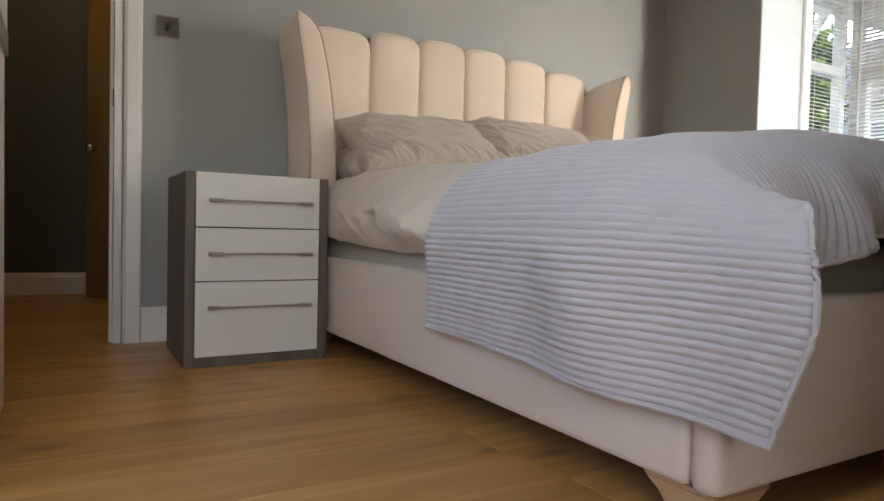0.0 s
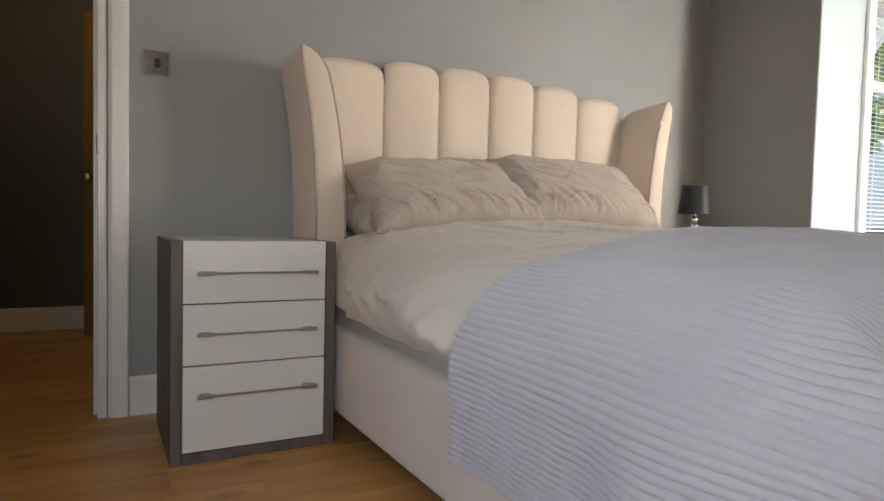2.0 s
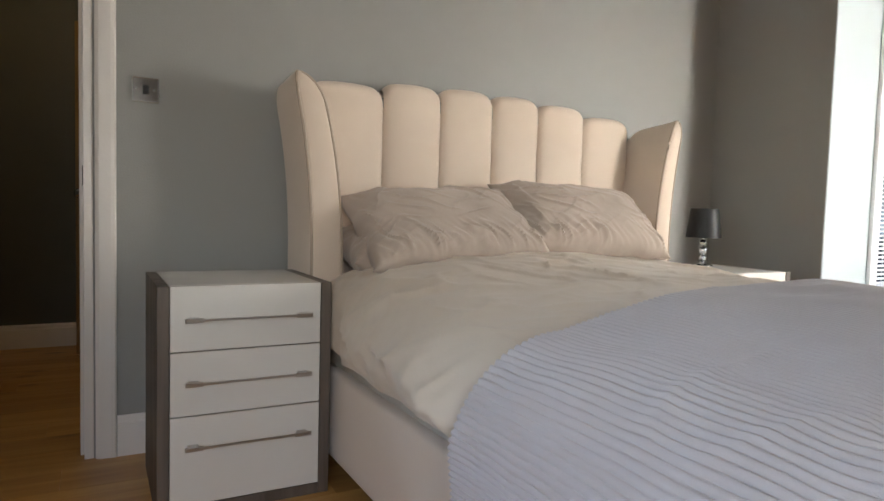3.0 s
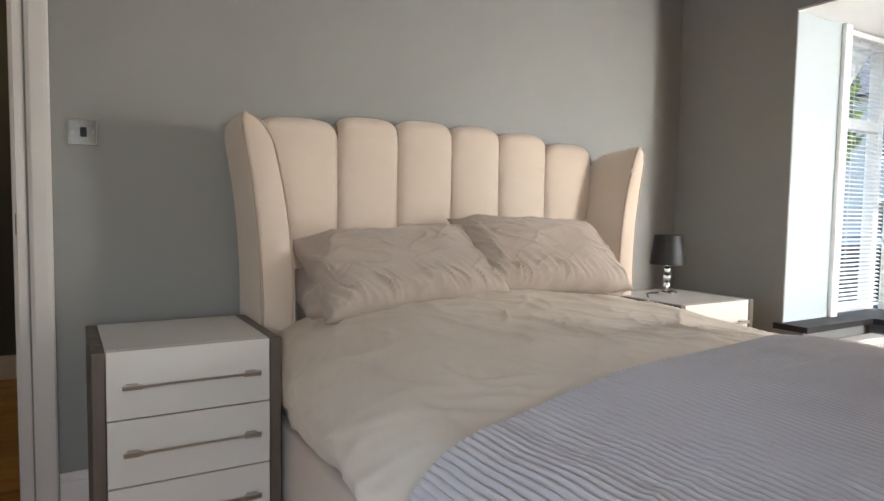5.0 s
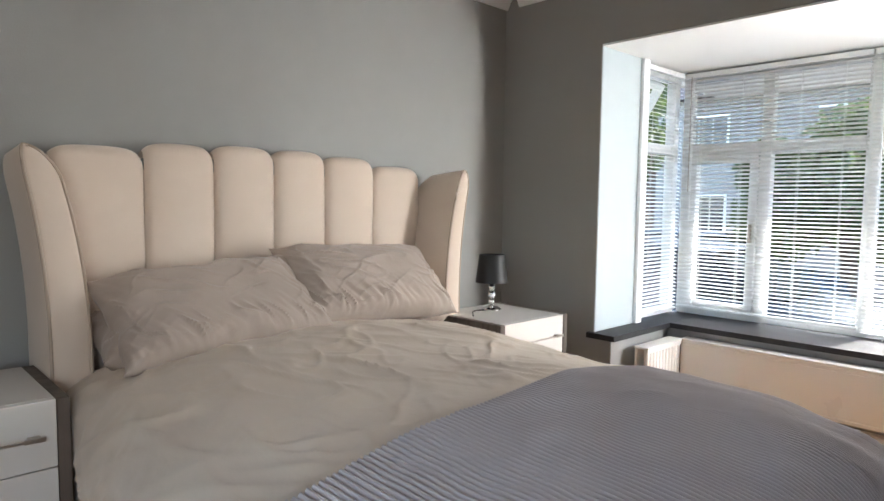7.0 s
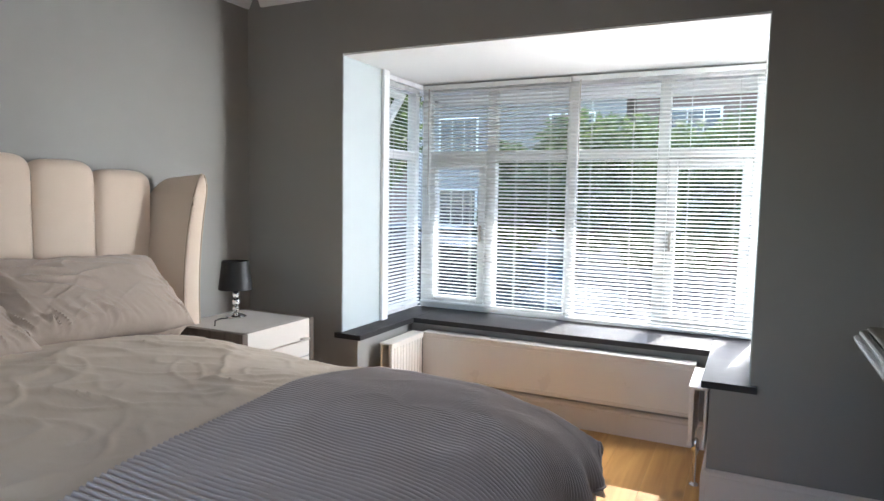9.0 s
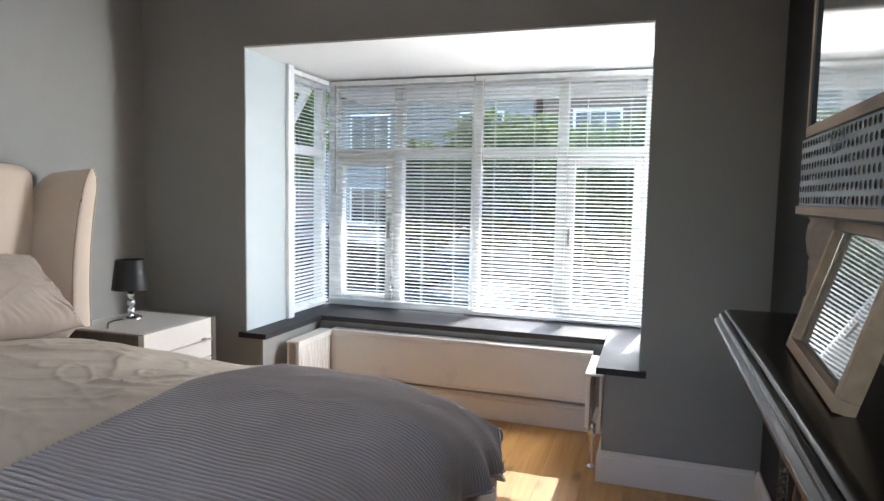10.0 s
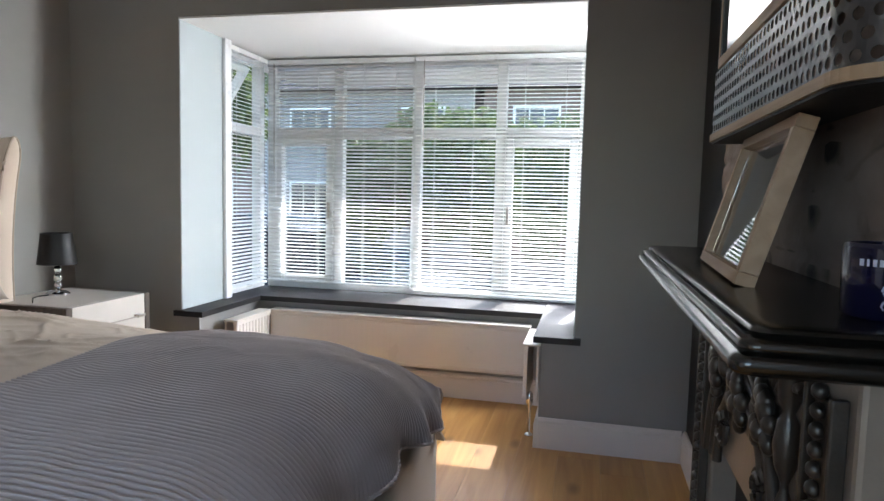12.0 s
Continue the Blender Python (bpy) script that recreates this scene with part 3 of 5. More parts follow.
# ---- bedside cabinets ----
def bedside():
    """Origin: front left foot of the white front; width 0.45 between the side panels."""
    c = thing("bedside_cabinet", "white lacquered three-drawer bedside cabinet with taupe wooden sides", "bedside cabinet", (0, 0, 0), "bedside cabinets")
    part("side_panel", box(-0.033, -0.002, 0, 0, 0.46, 0.690, 0.002), TAUPE_WOOD, c, "taupe wood-grain side panel")
    part("side_panel", box(0.45, -0.002, 0, 0.483, 0.46, 0.690, 0.002), TAUPE_WOOD, c, "taupe wood-grain side panel")
    part("plinth", box(0.001, 0.0, 0, 0.449, 0.02, 0.034, 0.001), TAUPE_WOOD, c, "taupe wooden plinth")
    part("top_board", box(0.001, 0.0255, 0.668, 0.449, 0.46, 0.690, 0.002), LACQUER, c)
    part("back_board", box(0.001, 0.45, 0.03, 0.449, 0.458, 0.667), LACQUER, c)
    # Black sheet stands in for the shade in the gaps between drawers.
    part("gap_shade_sheet", box(0.002, 0.03, 0.03, 0.448, 0.05, 0.66), BLACK_SATIN, c, "black sheet behind the drawer fronts for the shade in their gaps")
    for z0, z1, hz in ((0.0365, 0.302, 0.213), (0.306, 0.494, 0.404), (0.498, 0.6895, 0.592)):
        d = part("drawer_front", box(0.002, 0.0, z0, 0.448, 0.025, z1, 0.0015), LACQUER, c)
        h = part("handle", box(0.045, -0.030, hz - 0.0033, 0.41, -0.024, hz + 0.0033, 0.001), NICKEL, d, "slim brushed-nickel bar handle")
        for hx in (0.04, 0.365):
            bm = box(hx, -0.032, hz - 0.0062, hx + 0.05, -0.022, hz + 0.0062, 0.0012)
            box(hx + 0.01, -0.023, hz - 0.005, hx + 0.04, 0.001, hz + 0.005, 0.001, bm=bm)
            part("handle_block", bm, NICKEL, d, "square nickel handle end")
    for sx in (0.03, 0.42):
        for sy in (0.03, 0.42):
            part("screw_cap", lathe([(0.004, 0), (0.004, 0.001), (0.002, 0.0015)], 8, (sx, sy, 0.690)), NICKEL, c, "small dark screw cap")
    return c


cab = bedside()
cab.matrix_world = pose(0.461, 2.345, 0.0, 0, 0, 0)
other = copy_thing(cab, pose(2.69, 2.235, 0.0))

# lamp on the far cabinet
lamp = thing("table_lamp", "small table lamp with black drum shade and chrome ball stem", "table lamp", (2.955, 2.56, 0.691))
part("base", lathe([(0.050, 0), (0.052, 0.004), (0.050, 0.008), (0.034, 0.016), (0.014, 0.022), (0.008, 0.028)], 28), CHROME, lamp, "", True)
for bz, br in ((0.045, 0.018), (0.082, 0.021), (0.119, 0.018)):
    bm = bmesh.new()
    bmesh.ops.create_uvsphere(bm, u_segments=24, v_segments=14, radius=br, matrix=Matrix.Translation((0, 0, bz)))
    part("ball", bm, CHROME, lamp, "chrome ball of the stem", True)
part("stem", lathe([(0.006, 0.02), (0.006, 0.20)], 12), CHROME, lamp, "", True)
part("shade", lathe([(0.085, 0.145), (0.066, 0.290), (0.064, 0.290), (0.083, 0.145)], 36), BLACK_SATIN, lamp, "black fabric drum shade", True)
part("cord", tube([(-0.04, 0, 0.004), (-0.09, 0.02, 0.004), (-0.14, 0.0, 0.004), (-0.19, -0.05, 0.004), (-0.22, -0.08, 0.003)], 0.003, 6), BLACK_SATIN, lamp, "black lamp cord")


# ---- bay: sill, window, blinds, radiator ----
def sill_board(points, name="window_sill"):
    return part(name, extrude(points, 2, SILL - 0.03, SILL), SILL_BLACK, sill_thing)


sill_thing = thing("sill_1", "black painted wooden sill running round the bay", "window sill", (0, 0, 0), "", "structure")
NOSE = W - 0.028
sill_board([(NOSE, LOW_Y1 - 0.035), (NOSE, OPEN_Y1 + 0.03), (W - 0.001, OPEN_Y1 + 0.03), (W + 0.002, OPEN_Y1 - 0.001), (3.93, OPEN_Y1 - 0.001), (3.93, OPEN_Y1 + 0.05), (BAY_X - 0.06, OPEN_Y1 + 0.05), (BAY_X - 0.06, LOW_Y1 - 0.035)])
sill_board([(NOSE, OPEN_Y0 - 0.028), (NOSE, LOW_Y0 + 0.035), (BAY_X - 0.06, LOW_Y0 + 0.035), (BAY_X - 0.06, OPEN_Y0 + 0.001), (W + 0.002, OPEN_Y0 + 0.001), (W - 0.001, OPEN_Y0 - 0.028)])
sill_board([(LOW_X - 0.04, LOW_Y0 + 0.037), (LOW_X - 0.04, LOW_Y1 - 0.037), (BAY_X - 0.06, LOW_Y1 - 0.037), (BAY_X - 0.06, LOW_Y0 + 0.037)])


def window_frame(name, label, along, at, lo, hi, z0, z1, posts, transom, casements):
    """A frame in the plane across axis 'along' (0: side light, 1: front), posts and transom between, glass in each field."""
    win = tagged(new(name), label, "window", "", "structure")
    D = 0.07

    def bar(a0, b0, a1, b1, d0=0.0, d1=D, bev=0.006):
        if along == 1:
            return box(at + d0, a0, b0, at + d1, a1, b1, bev)
        return box(a0, at + d0, b0, a1, at + d1, b1, bev)
    edges = [lo, *posts, hi]
    part("frame", bar(lo, z0, hi, z0 + 0.06), UPVC, win)
    part("frame", bar(lo, z1 - 0.06, hi, z1), UPVC, win)
    for k, p in enumerate(edges):
        wide = 0.032 if 0 < k < len(edges) - 1 else 0.03
        c = min(max(p, lo + wide), hi - wide)
        part("mullion", bar(c - wide, z0 + 0.0605, c + wide, z1 - 0.0605, 0.002, D - 0.002), UPVC, win)
    for k, (p, q) in enumerate(zip(edges, edges[1:])):
        a0, a1 = (p + (0.06 if k == 0 else 0.033)), (q - (0.06 if k == len(edges) - 2 else 0.033))
        part("transom", bar(a0, transom - 0.03, a1, transom + 0.03, 0.003, D - 0.003), UPVC, win)
        for f0, f1, row in ((z0 + 0.061, transom - 0.031, 0), (transom + 0.031, z1 - 0.061, 1)):
            if (k, row) in casements:
                bm = bar(a0 + 0.002, f0, a0 + 0.052, f1, -0.012, 0.05)
                for o in (bar(a1 - 0.052, f0, a1 - 0.002, f1, -0.012, 0.05), bar(a0 + 0.0525, f0, a1 - 0.0525, f0 + 0.05, -0.012, 0.05), bar(a0 + 0.0525, f1 - 0.05, a1 - 0.0525, f1, -0.012, 0.05)):
                    me = bpy.data.meshes.new("tmp")
                    o.to_mesh(me)
                    o.free()
                    bm.from_mesh(me)
                    bpy.data.meshes.remove(me)
                sash = part("casement", bm, UPVC, win, "opening white casement sash")
                if row == 0:
                    hz = (f0 + f1) / 2 - 0.05
                    part("handle", bar(a0 + 0.02 if k else a1 - 0.035, hz, a0 + 0.035 if k else a1 - 0.02, hz + 0.11, -0.04, -0.013, 0.003), NICKEL, sash, "metal casement handle")
            pane = part("pane", bar(a0, f0, a1, f1, 0.03, 0.036, 0), GLASS, win)
            pane.visible_shadow = False
    return win


WX = BAY_X - 0.06
window_frame("window_1", "white plastic bay window front with four lights", 1, WX, OPEN_Y0 - 0.02, OPEN_Y1 + 0.03, SILL - 0.02, OPEN_TOP - 0.002, (0.70, 1.25, 1.79), 1.60, {(0, 0), (3, 0)})
window_frame("window_2", "white plastic side light of the bay window", 0, OPEN_Y1 + 0.05, 3.93, WX - 0.002, SILL - 0.02, OPEN_TOP - 0.002, (), 1.60, ())
part("frame_post", box(3.89, OPEN_Y1 - 0.028, SILL + 0.001, 3.955, OPEN_Y1 - 0.0045, OPEN_TOP - 0.001, 0.004), UPVC, bpy.data.objects["window_2"], "white frame post at the reveal")
fan = tagged(new("window_5"), "white top-hung fanlight sash standing open", "window", "", "structure")
fan.location = (3.99, OPEN_Y1 + 0.125, OPEN_TOP - 0.07)
fan.rotation_euler = (radians(32), 0, 0)
FW, FH = WX - 0.002 - 3.93 - 0.12, 0.385
for f in ((0, -0.045, FW, 0), (0, -FH, FW, -FH + 0.045), (0, -FH + 0.0455, 0.045, -0.0455), (FW - 0.045, -FH + 0.0455, FW, -0.0455)):
    part("sash_bar", box(f[0], 0, f[1], f[2], 0.05, f[3], 0.004), UPVC, fan)
window_frame("window_3", "white plastic side light of the bay window", 0, OPEN_Y0 - 0.12, 3.93, WX - 0.002, SILL - 0.02, OPEN_TOP - 0.002, (), 1.60, ())


def blind(along, at, lo, hi, top, bottom, ladders, tilt, label):
    """A venetian blind: head rail, single slats, bottom rail, ladder cords and a wand."""
    b = thing("venetian_blind", label, "blind", (0, 0, 0), "blinds in the bay")

    def slab(a0, z0, a1, z1, d0, d1, bev=0.0):
        return box(at + d0, a0, z0, at + d1, a1, z1, bev) if along == 1 else box(a0, at + d0, z0, a1, at + d1, z1, bev)
    part("head_rail", slab(lo, top - 0.03, hi, top, -0.015, 0.018, 0.002), UPVC, b)
    part("bottom_rail", slab(lo, bottom, hi, bottom + 0.016, -0.013, 0.013, 0.004), UPVC, b)
    length, pitch = hi - lo, 0.0235
    prof = []
    for k in range(5):
        s = k / 4 - 0.5
        prof.append((s * 0.0240, 0.0022 * (1 - 4 * s * s)))
    made = bmesh.new()
    ct, st = math.cos(radians(tilt)), math.sin(radians(tilt))
    rows = []
    for a in (0, length):
        for off in (0, -0.0006):
            r = []
            for d, h in prof:
                dd, hh = d * ct - (h + off) * st, d * st + (h + off) * ct
                r.append(made.verts.new((dd, a, hh) if along == 1 else (a, dd, hh)))
            rows.append(r)
    for p, q in ((rows[0], rows[2]), (rows[1], rows[3]), (rows[0], rows[1]), (rows[2], rows[3])):
        for i in range(4):
            made.faces.new((p[i], p[i + 1], q[i + 1], q[i]))
    me = mesh_of("slat", made, SLAT)
    z = bottom + 0.032
    while z < top - 0.035:
        s = new("slat", me)
        s.parent = b
        s.location = (at, lo, z) if along == 1 else (lo, at, z)
        z += pitch
    for c in ladders:
        for d in (-0.0135, 0.0135):
            part("ladder_cord", slab(c - 0.001, bottom + 0.01, c + 0.001, top - 0.02, d - 0.0008, d + 0.0008), SLAT, b)
    if along == 1:
        hang = 0.72 if hi > 2.0 else 0.54
        wand = tube([(at - 0.024, hi - 0.055, top - 0.025), (at - 0.022, hi - 0.055, top - 0.025 - hang)], 0.0035, 8)
        part("wand", wand, NICKEL, b, "grey tilt wand", True)
    return b


BXW = WX - 0.03
blind(1, BXW, 1.262, OPEN_Y1 + 0.01, OPEN_TOP - 0.012, 0.585, (1.38, 1.60, 1.92, 2.16), -24, "white venetian blind lowered with open slats")
blind(1, BXW, OPEN_Y0 + 0.008, 1.248, OPEN_TOP - 0.012, 0.562, (0.30, 0.55, 0.87, 1.12), 24, "white venetian blind lowered with open slats")
blind(0, OPEN_Y1 + 0.012, 3.962, BXW - 0.03, OPEN_TOP - 0.012, 0.575, (4.05, 4.35), 22, "narrow white venetian blind at the bay's side light")
for wy, wz in ((2.22, 1.15), (1.20, 1.36)):
    tagged(part("blind_wand", tube([(BXW - 0.022, wy, OPEN_TOP - 0.05), (BXW - 0.026, wy, wz)], 0.0035, 6), UPVC), "thin white tilt wand hanging from a blind", "blind wand", "blind wands")


def panel_radiator(a0, a1, place, n_ribs, name, label, deep=0.006):
    """A ribbed panel radiator; place(along, out, up) -> world; out 0 is the wall side."""
    r = thing(name, label, "radiator", (0, 0, 0), "radiators in the bay")

    def blk(u0, o0, z0, u1, o1, z1, bev=0.004):
        p, q = place(u0, o0), place(u1, o1)
        return box(min(p[0], q[0]), min(p[1], q[1]), z0, max(p[0], q[0]), max(p[1], q[1]), z1, bev)
    part("rear_panel", blk(a0, 0.012, 0.185, a1, 0.026, 0.462), RADIATOR, r)
    bm = bmesh.new()
    prof = [(a0, 0.070), (a0, 0.082)]
    step = (a1 - a0) / n_ribs
    for k in range(n_ribs):
        s = a0 + k * step
        prof += [(s + step * 0.12, 0.090), (s + step * 0.55, 0.090), (s + step * 0.68, 0.090 - deep), (s + step * 0.98, 0.090 - deep)]
    prof += [(a1, 0.082), (a1, 0.070)]
    pts = [place(u, o) for u, o in prof]
    extrude(pts, 2, 0.207, 0.440, bm=bm)
    part("front_panel", bm, RADIATOR, r, "ribbed cream-white front panel")
    part("panel_edge", blk(a0, 0.066, 0.440, a1, 0.092, 0.462), RADIATOR, r)
    part("panel_edge", blk(a0, 0.066, 0.187, a1, 0.092, 0.207), RADIATOR, r)
    part("top_grille", blk(a0 - 0.004, 0.008, 0.4625, a1 + 0.004, 0.096, 0.475, 0.003), RADIATOR, r, "white top grille")
    return r


rad = panel_radiator(3.64, 4.03, lambda u, o: (u, LOW_Y1 - 0.045 - o), 11, "radiator", "cream-white ribbed panel radiator on the bay's side wall")
panel_radiator(LOW_Y0 + 0.10, LOW_Y1 - 0.132, lambda u, o: (LOW_X - o, u), 44, "radiator", "long cream-white panel radiator under the bay sill", 0.0002)
panel_radiator(3.60, 3.98, lambda u, o: (u, LOW_Y0 + o), 12, "radiator", "cream-white ribbed panel radiator on the bay's side wall")
for vx, vy in ((3.63, LOW_Y0 + 0.055),):
    v = thing("radiator_valve", "chrome radiator valve and pipe rising from the floor", "radiator valve", (vx, vy, 0))
    part("pipe", lathe([(0.0075, 0.0), (0.0075, 0.17)], 12), CHROME, v, "", True)
    part("collar", lathe([(0.022, 0.0), (0.022, 0.006), (0.012, 0.014), (0.0076, 0.016)], 18), CHROME, v, "chrome floor collar", True)
    part("valve_head", lathe([(0.011, 0.15), (0.017, 0.17), (0.017, 0.215), (0.009, 0.225)], 16), CHROME, v, "", True)


# ---- skirting, door lining, cornice ----
def skirting(name, x0, y0, x1, y1, out, height=0.148):
    """Skirting board along an axis-parallel line, out: unit normal into the room."""
    prof = [(0, 0), (0.020, 0), (0.020, height - 0.03), (0.016, height - 0.024), (0.016, height - 0.012), (0.008, height), (0, height)]
    made = bmesh.new()
    d = Vector((x1 - x0, y1 - y0, 0)).normalized()
    o = Vector((*out, 0))
    ends = []
    for base in (Vector((x0, y0, 0)), Vector((x1, y1, 0))):
        ends.append([made.verts.new(base + o * a + Vector((0, 0, b))) for a, b in prof])
    n = len(prof)
    for i in range(n):
        made.faces.new((ends[0][i], ends[0][(i + 1) % n], ends[1][(i + 1) % n], ends[1][i]))
    made.faces.new(ends[0])
    made.faces.new(ends[1][::-1])
    return structure(name, made, GLOSS_WHITE, "white gloss painted skirting board", "skirting board")


skirting("baseboard_1", 0.344, BED_WALL, W, BED_WALL, (0, -1))
skirting("baseboard_2", W, LOW_Y1, W, BED_WALL - 0.021, (-1, 0))
skirting("baseboard_3", W, FIRE_WALL + 0.021, W, LOW_Y0 - 0.001, (-1, 0))
skirting("baseboard_4", BREAST_X1, FIRE_WALL, W, FIRE_WALL, (0, 1))
skirting("baseboard_5", LOW_X, LOW_Y0 + 0.021, LOW_X, LOW_Y1 - 0.021, (-1, 0))
skirting("baseboard_6", W - 0.02, LOW_Y0, LOW_X, LOW_Y0, (0, 1))
skirting("baseboard_7", W, LOW_Y1, LOW_X, LOW_Y1, (0, -1))
skirting("baseboard_8", BACK_WALL, HALL_Y, 1.5, HALL_Y, (0, -1))
door_lining = tagged(new("door_1"), "white painted door lining and architrave of the doorway", "door frame", "", "structure")
part("jamb", box(DOOR_X1 - 0.03, BED_WALL - 0.004, 0, DOOR_X1, BED_WALL + 0.124, 2.04, 0.002), GLOSS_WHITE, door_lining)
part("jamb", box(DOOR_X0, BED_WALL - 0.004, 0, DOOR_X0 + 0.03, BED_WALL + 0.124, 2.04, 0.002), GLOSS_WHITE, door_lining)
part("head", box(DOOR_X0, BED_WALL - 0.004, 2.04, DOOR_X1, BED_WALL + 0.124, 2.07, 0.002), GLOSS_WHITE, door_lining)
part("door_stop", box(DOOR_X1 - 0.043, BED_WALL + 0.045, 0, DOOR_X1 - 0.0305, BED_WALL + 0.08, 2.03, 0.002), GLOSS_WHITE, door_lining)
arch = [(0.0, 0.0), (0.0, 0.012), (0.012, 0.018), (0.05, 0.024), (0.062, 0.024), (0.068, 0.018), (0.068, 0.0)]
part("strike_plate", box(DOOR_X1 - 0.033, BED_WALL + 0.008, 0.985, DOOR_X1 - 0.0302, BED_WALL + 0.032, 1.055, 0.001), BLACK_SATIN, door_lining, "dark metal strike plate")
part("architrave", extrude([(DOOR_X1 + 0.006 + u, BED_WALL - v) for u, v in arch], 2, 0, 2.14), GLOSS_WHITE, door_lining)
part("architrave", extrude([(DOOR_X0 - 0.006 - u, BED_WALL - v) for u, v in arch], 2, 0, 2.14), GLOSS_WHITE, door_lining)
part("architrave", extrude([(BED_WALL - v, 2.046 + u) for u, v in arch], 0, DOOR_X0 - 0.006, DOOR_X1 + 0.006), GLOSS_WHITE, door_lining)

# wall switch
sw = thing("wall_switch", "square chrome wall switch plate with a black rocker", "switch", (0.437, BED_WALL, 1.338))
part("plate", box(-0.045, -0.008, -0.045, 0.045, 0, 0.045, 0.003), CHROME, sw)
for rim in (box(-0.045, -0.0115, 0.040, 0.045, -0.0082, 0.045, 0.0012), box(-0.045, -0.0115, -0.045, 0.045, -0.0082, -0.040, 0.0012),
            box(-0.045, -0.0115, -0.0398, -0.040, -0.0082, 0.0398, 0.0012), box(0.040, -0.0115, -0.0398, 0.045, -0.0082, 0.0398, 0.0012)):
    part("rim", rim, CHROME, sw, "raised chrome rim")
part("rocker", box(-0.009, -0.012, -0.016, 0.011, -0.008, 0.016, 0.002), BLACK_SATIN, sw, "black rocker")
for sx in (-0.03, 0.03):
    bm = lathe([(0.0045, 0), (0.0045, 0.002), (0.003, 0.003)], 12)
    bm.transform(Matrix.Translation((sx, -0.008, 0)) @ Matrix.Rotation(radians(90), 4, "X"))
    part("screw", bm, CHROME, sw)

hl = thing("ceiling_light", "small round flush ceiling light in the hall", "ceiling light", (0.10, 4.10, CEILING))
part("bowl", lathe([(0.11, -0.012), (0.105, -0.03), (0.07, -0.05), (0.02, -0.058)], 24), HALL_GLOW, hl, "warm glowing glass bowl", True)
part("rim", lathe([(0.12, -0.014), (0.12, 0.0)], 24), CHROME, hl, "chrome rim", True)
# oak door standing open in the hall
hall_door = thing("hall_door", "oak door standing open in the dark hall", "door", (0.185, 4.80, 0))
hall_door.rotation_euler = (0, 0, radians(-42))
part("leaf", box(0, -0.02, 0.008, 0.78, 0.02, 1.99, 0.002), DOOR_OAK, hall_door)
kb = lathe([(0.012, 0), (0.012, 0.02), (0.026, 0.03), (0.028, 0.045), (0.018, 0.058)], 18)
kb.transform(Matrix.Translation((0.06, -0.02, 0.98)) @ Matrix.Rotation(radians(90), 4, "X"))
part("knob", kb, CHROME, hall_door, "round metal door knob", True)

# white tall cabinet beside the doorway
ward = thing("wardrobe", "tall white wardrobe with a grey metal band", "wardrobe", (-0.5, 1.7, 0))
part("lower_door", box(-0.45, -0.3, 0.02, 0.438, 0.3, 0.925, 0.003), GLOSS_WHITE, ward)
part("band", box(-0.45, -0.302, 0.926, 0.446, 0.302, 0.985, 0.002), NICKEL, ward, "grey metal band")
part("upper_door", box(-0.45, -0.3, 0.986, 0.444, 0.3, 2.0, 0.003), GLOSS_WHITE, ward)
part("plinth", box(-0.44, -0.28, 0, 0.42, 0.28, 0.0195), GLOSS_WHITE, ward)


# coving under the ceiling
COVE = [(0.0, 0.0), (0.0, -0.11), (0.012, -0.11), (0.02, -0.095), (0.035, -0.065), (0.06, -0.04), (0.09, -0.025), (0.105, -0.02), (0.105, 0.0)]
structure("trim_coving_1", extrude([(BED_WALL - u, CEILING + v) for u, v in COVE], 0, BACK_WALL, W), PAINT_WHITE, "white plaster coving along the bed wall", "coving")
structure("trim_coving_2", extrude([(W - u, CEILING + v) for u, v in COVE], 1, FIRE_WALL, BED_WALL - 0.106), PAINT_WHITE, "white plaster coving above the bay", "coving")

# added frame round the rear fill lamp's opening, behind the walker
rw = tagged(new("window_4"), "white framed opening added unseen behind the walker for a fill lamp", "window", "", "structure")
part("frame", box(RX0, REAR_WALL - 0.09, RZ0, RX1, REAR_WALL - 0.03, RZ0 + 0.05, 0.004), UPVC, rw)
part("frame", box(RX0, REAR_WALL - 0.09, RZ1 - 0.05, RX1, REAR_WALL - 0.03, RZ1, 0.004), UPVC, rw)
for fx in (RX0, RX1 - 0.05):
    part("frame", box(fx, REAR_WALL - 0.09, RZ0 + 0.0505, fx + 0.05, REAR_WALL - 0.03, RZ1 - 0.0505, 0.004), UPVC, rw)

# added frame round the west fill lamp's opening, out of view
vw = tagged(new("window_6"), "white framed opening added unseen in the west wall for a fill lamp", "window", "", "structure")
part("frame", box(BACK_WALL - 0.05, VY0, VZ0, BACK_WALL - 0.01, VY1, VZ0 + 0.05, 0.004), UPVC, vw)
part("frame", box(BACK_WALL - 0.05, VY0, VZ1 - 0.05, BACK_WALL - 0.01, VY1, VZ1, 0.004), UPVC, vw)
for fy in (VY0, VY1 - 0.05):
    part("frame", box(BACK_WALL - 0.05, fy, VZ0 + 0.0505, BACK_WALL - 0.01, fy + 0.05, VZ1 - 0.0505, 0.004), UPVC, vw)

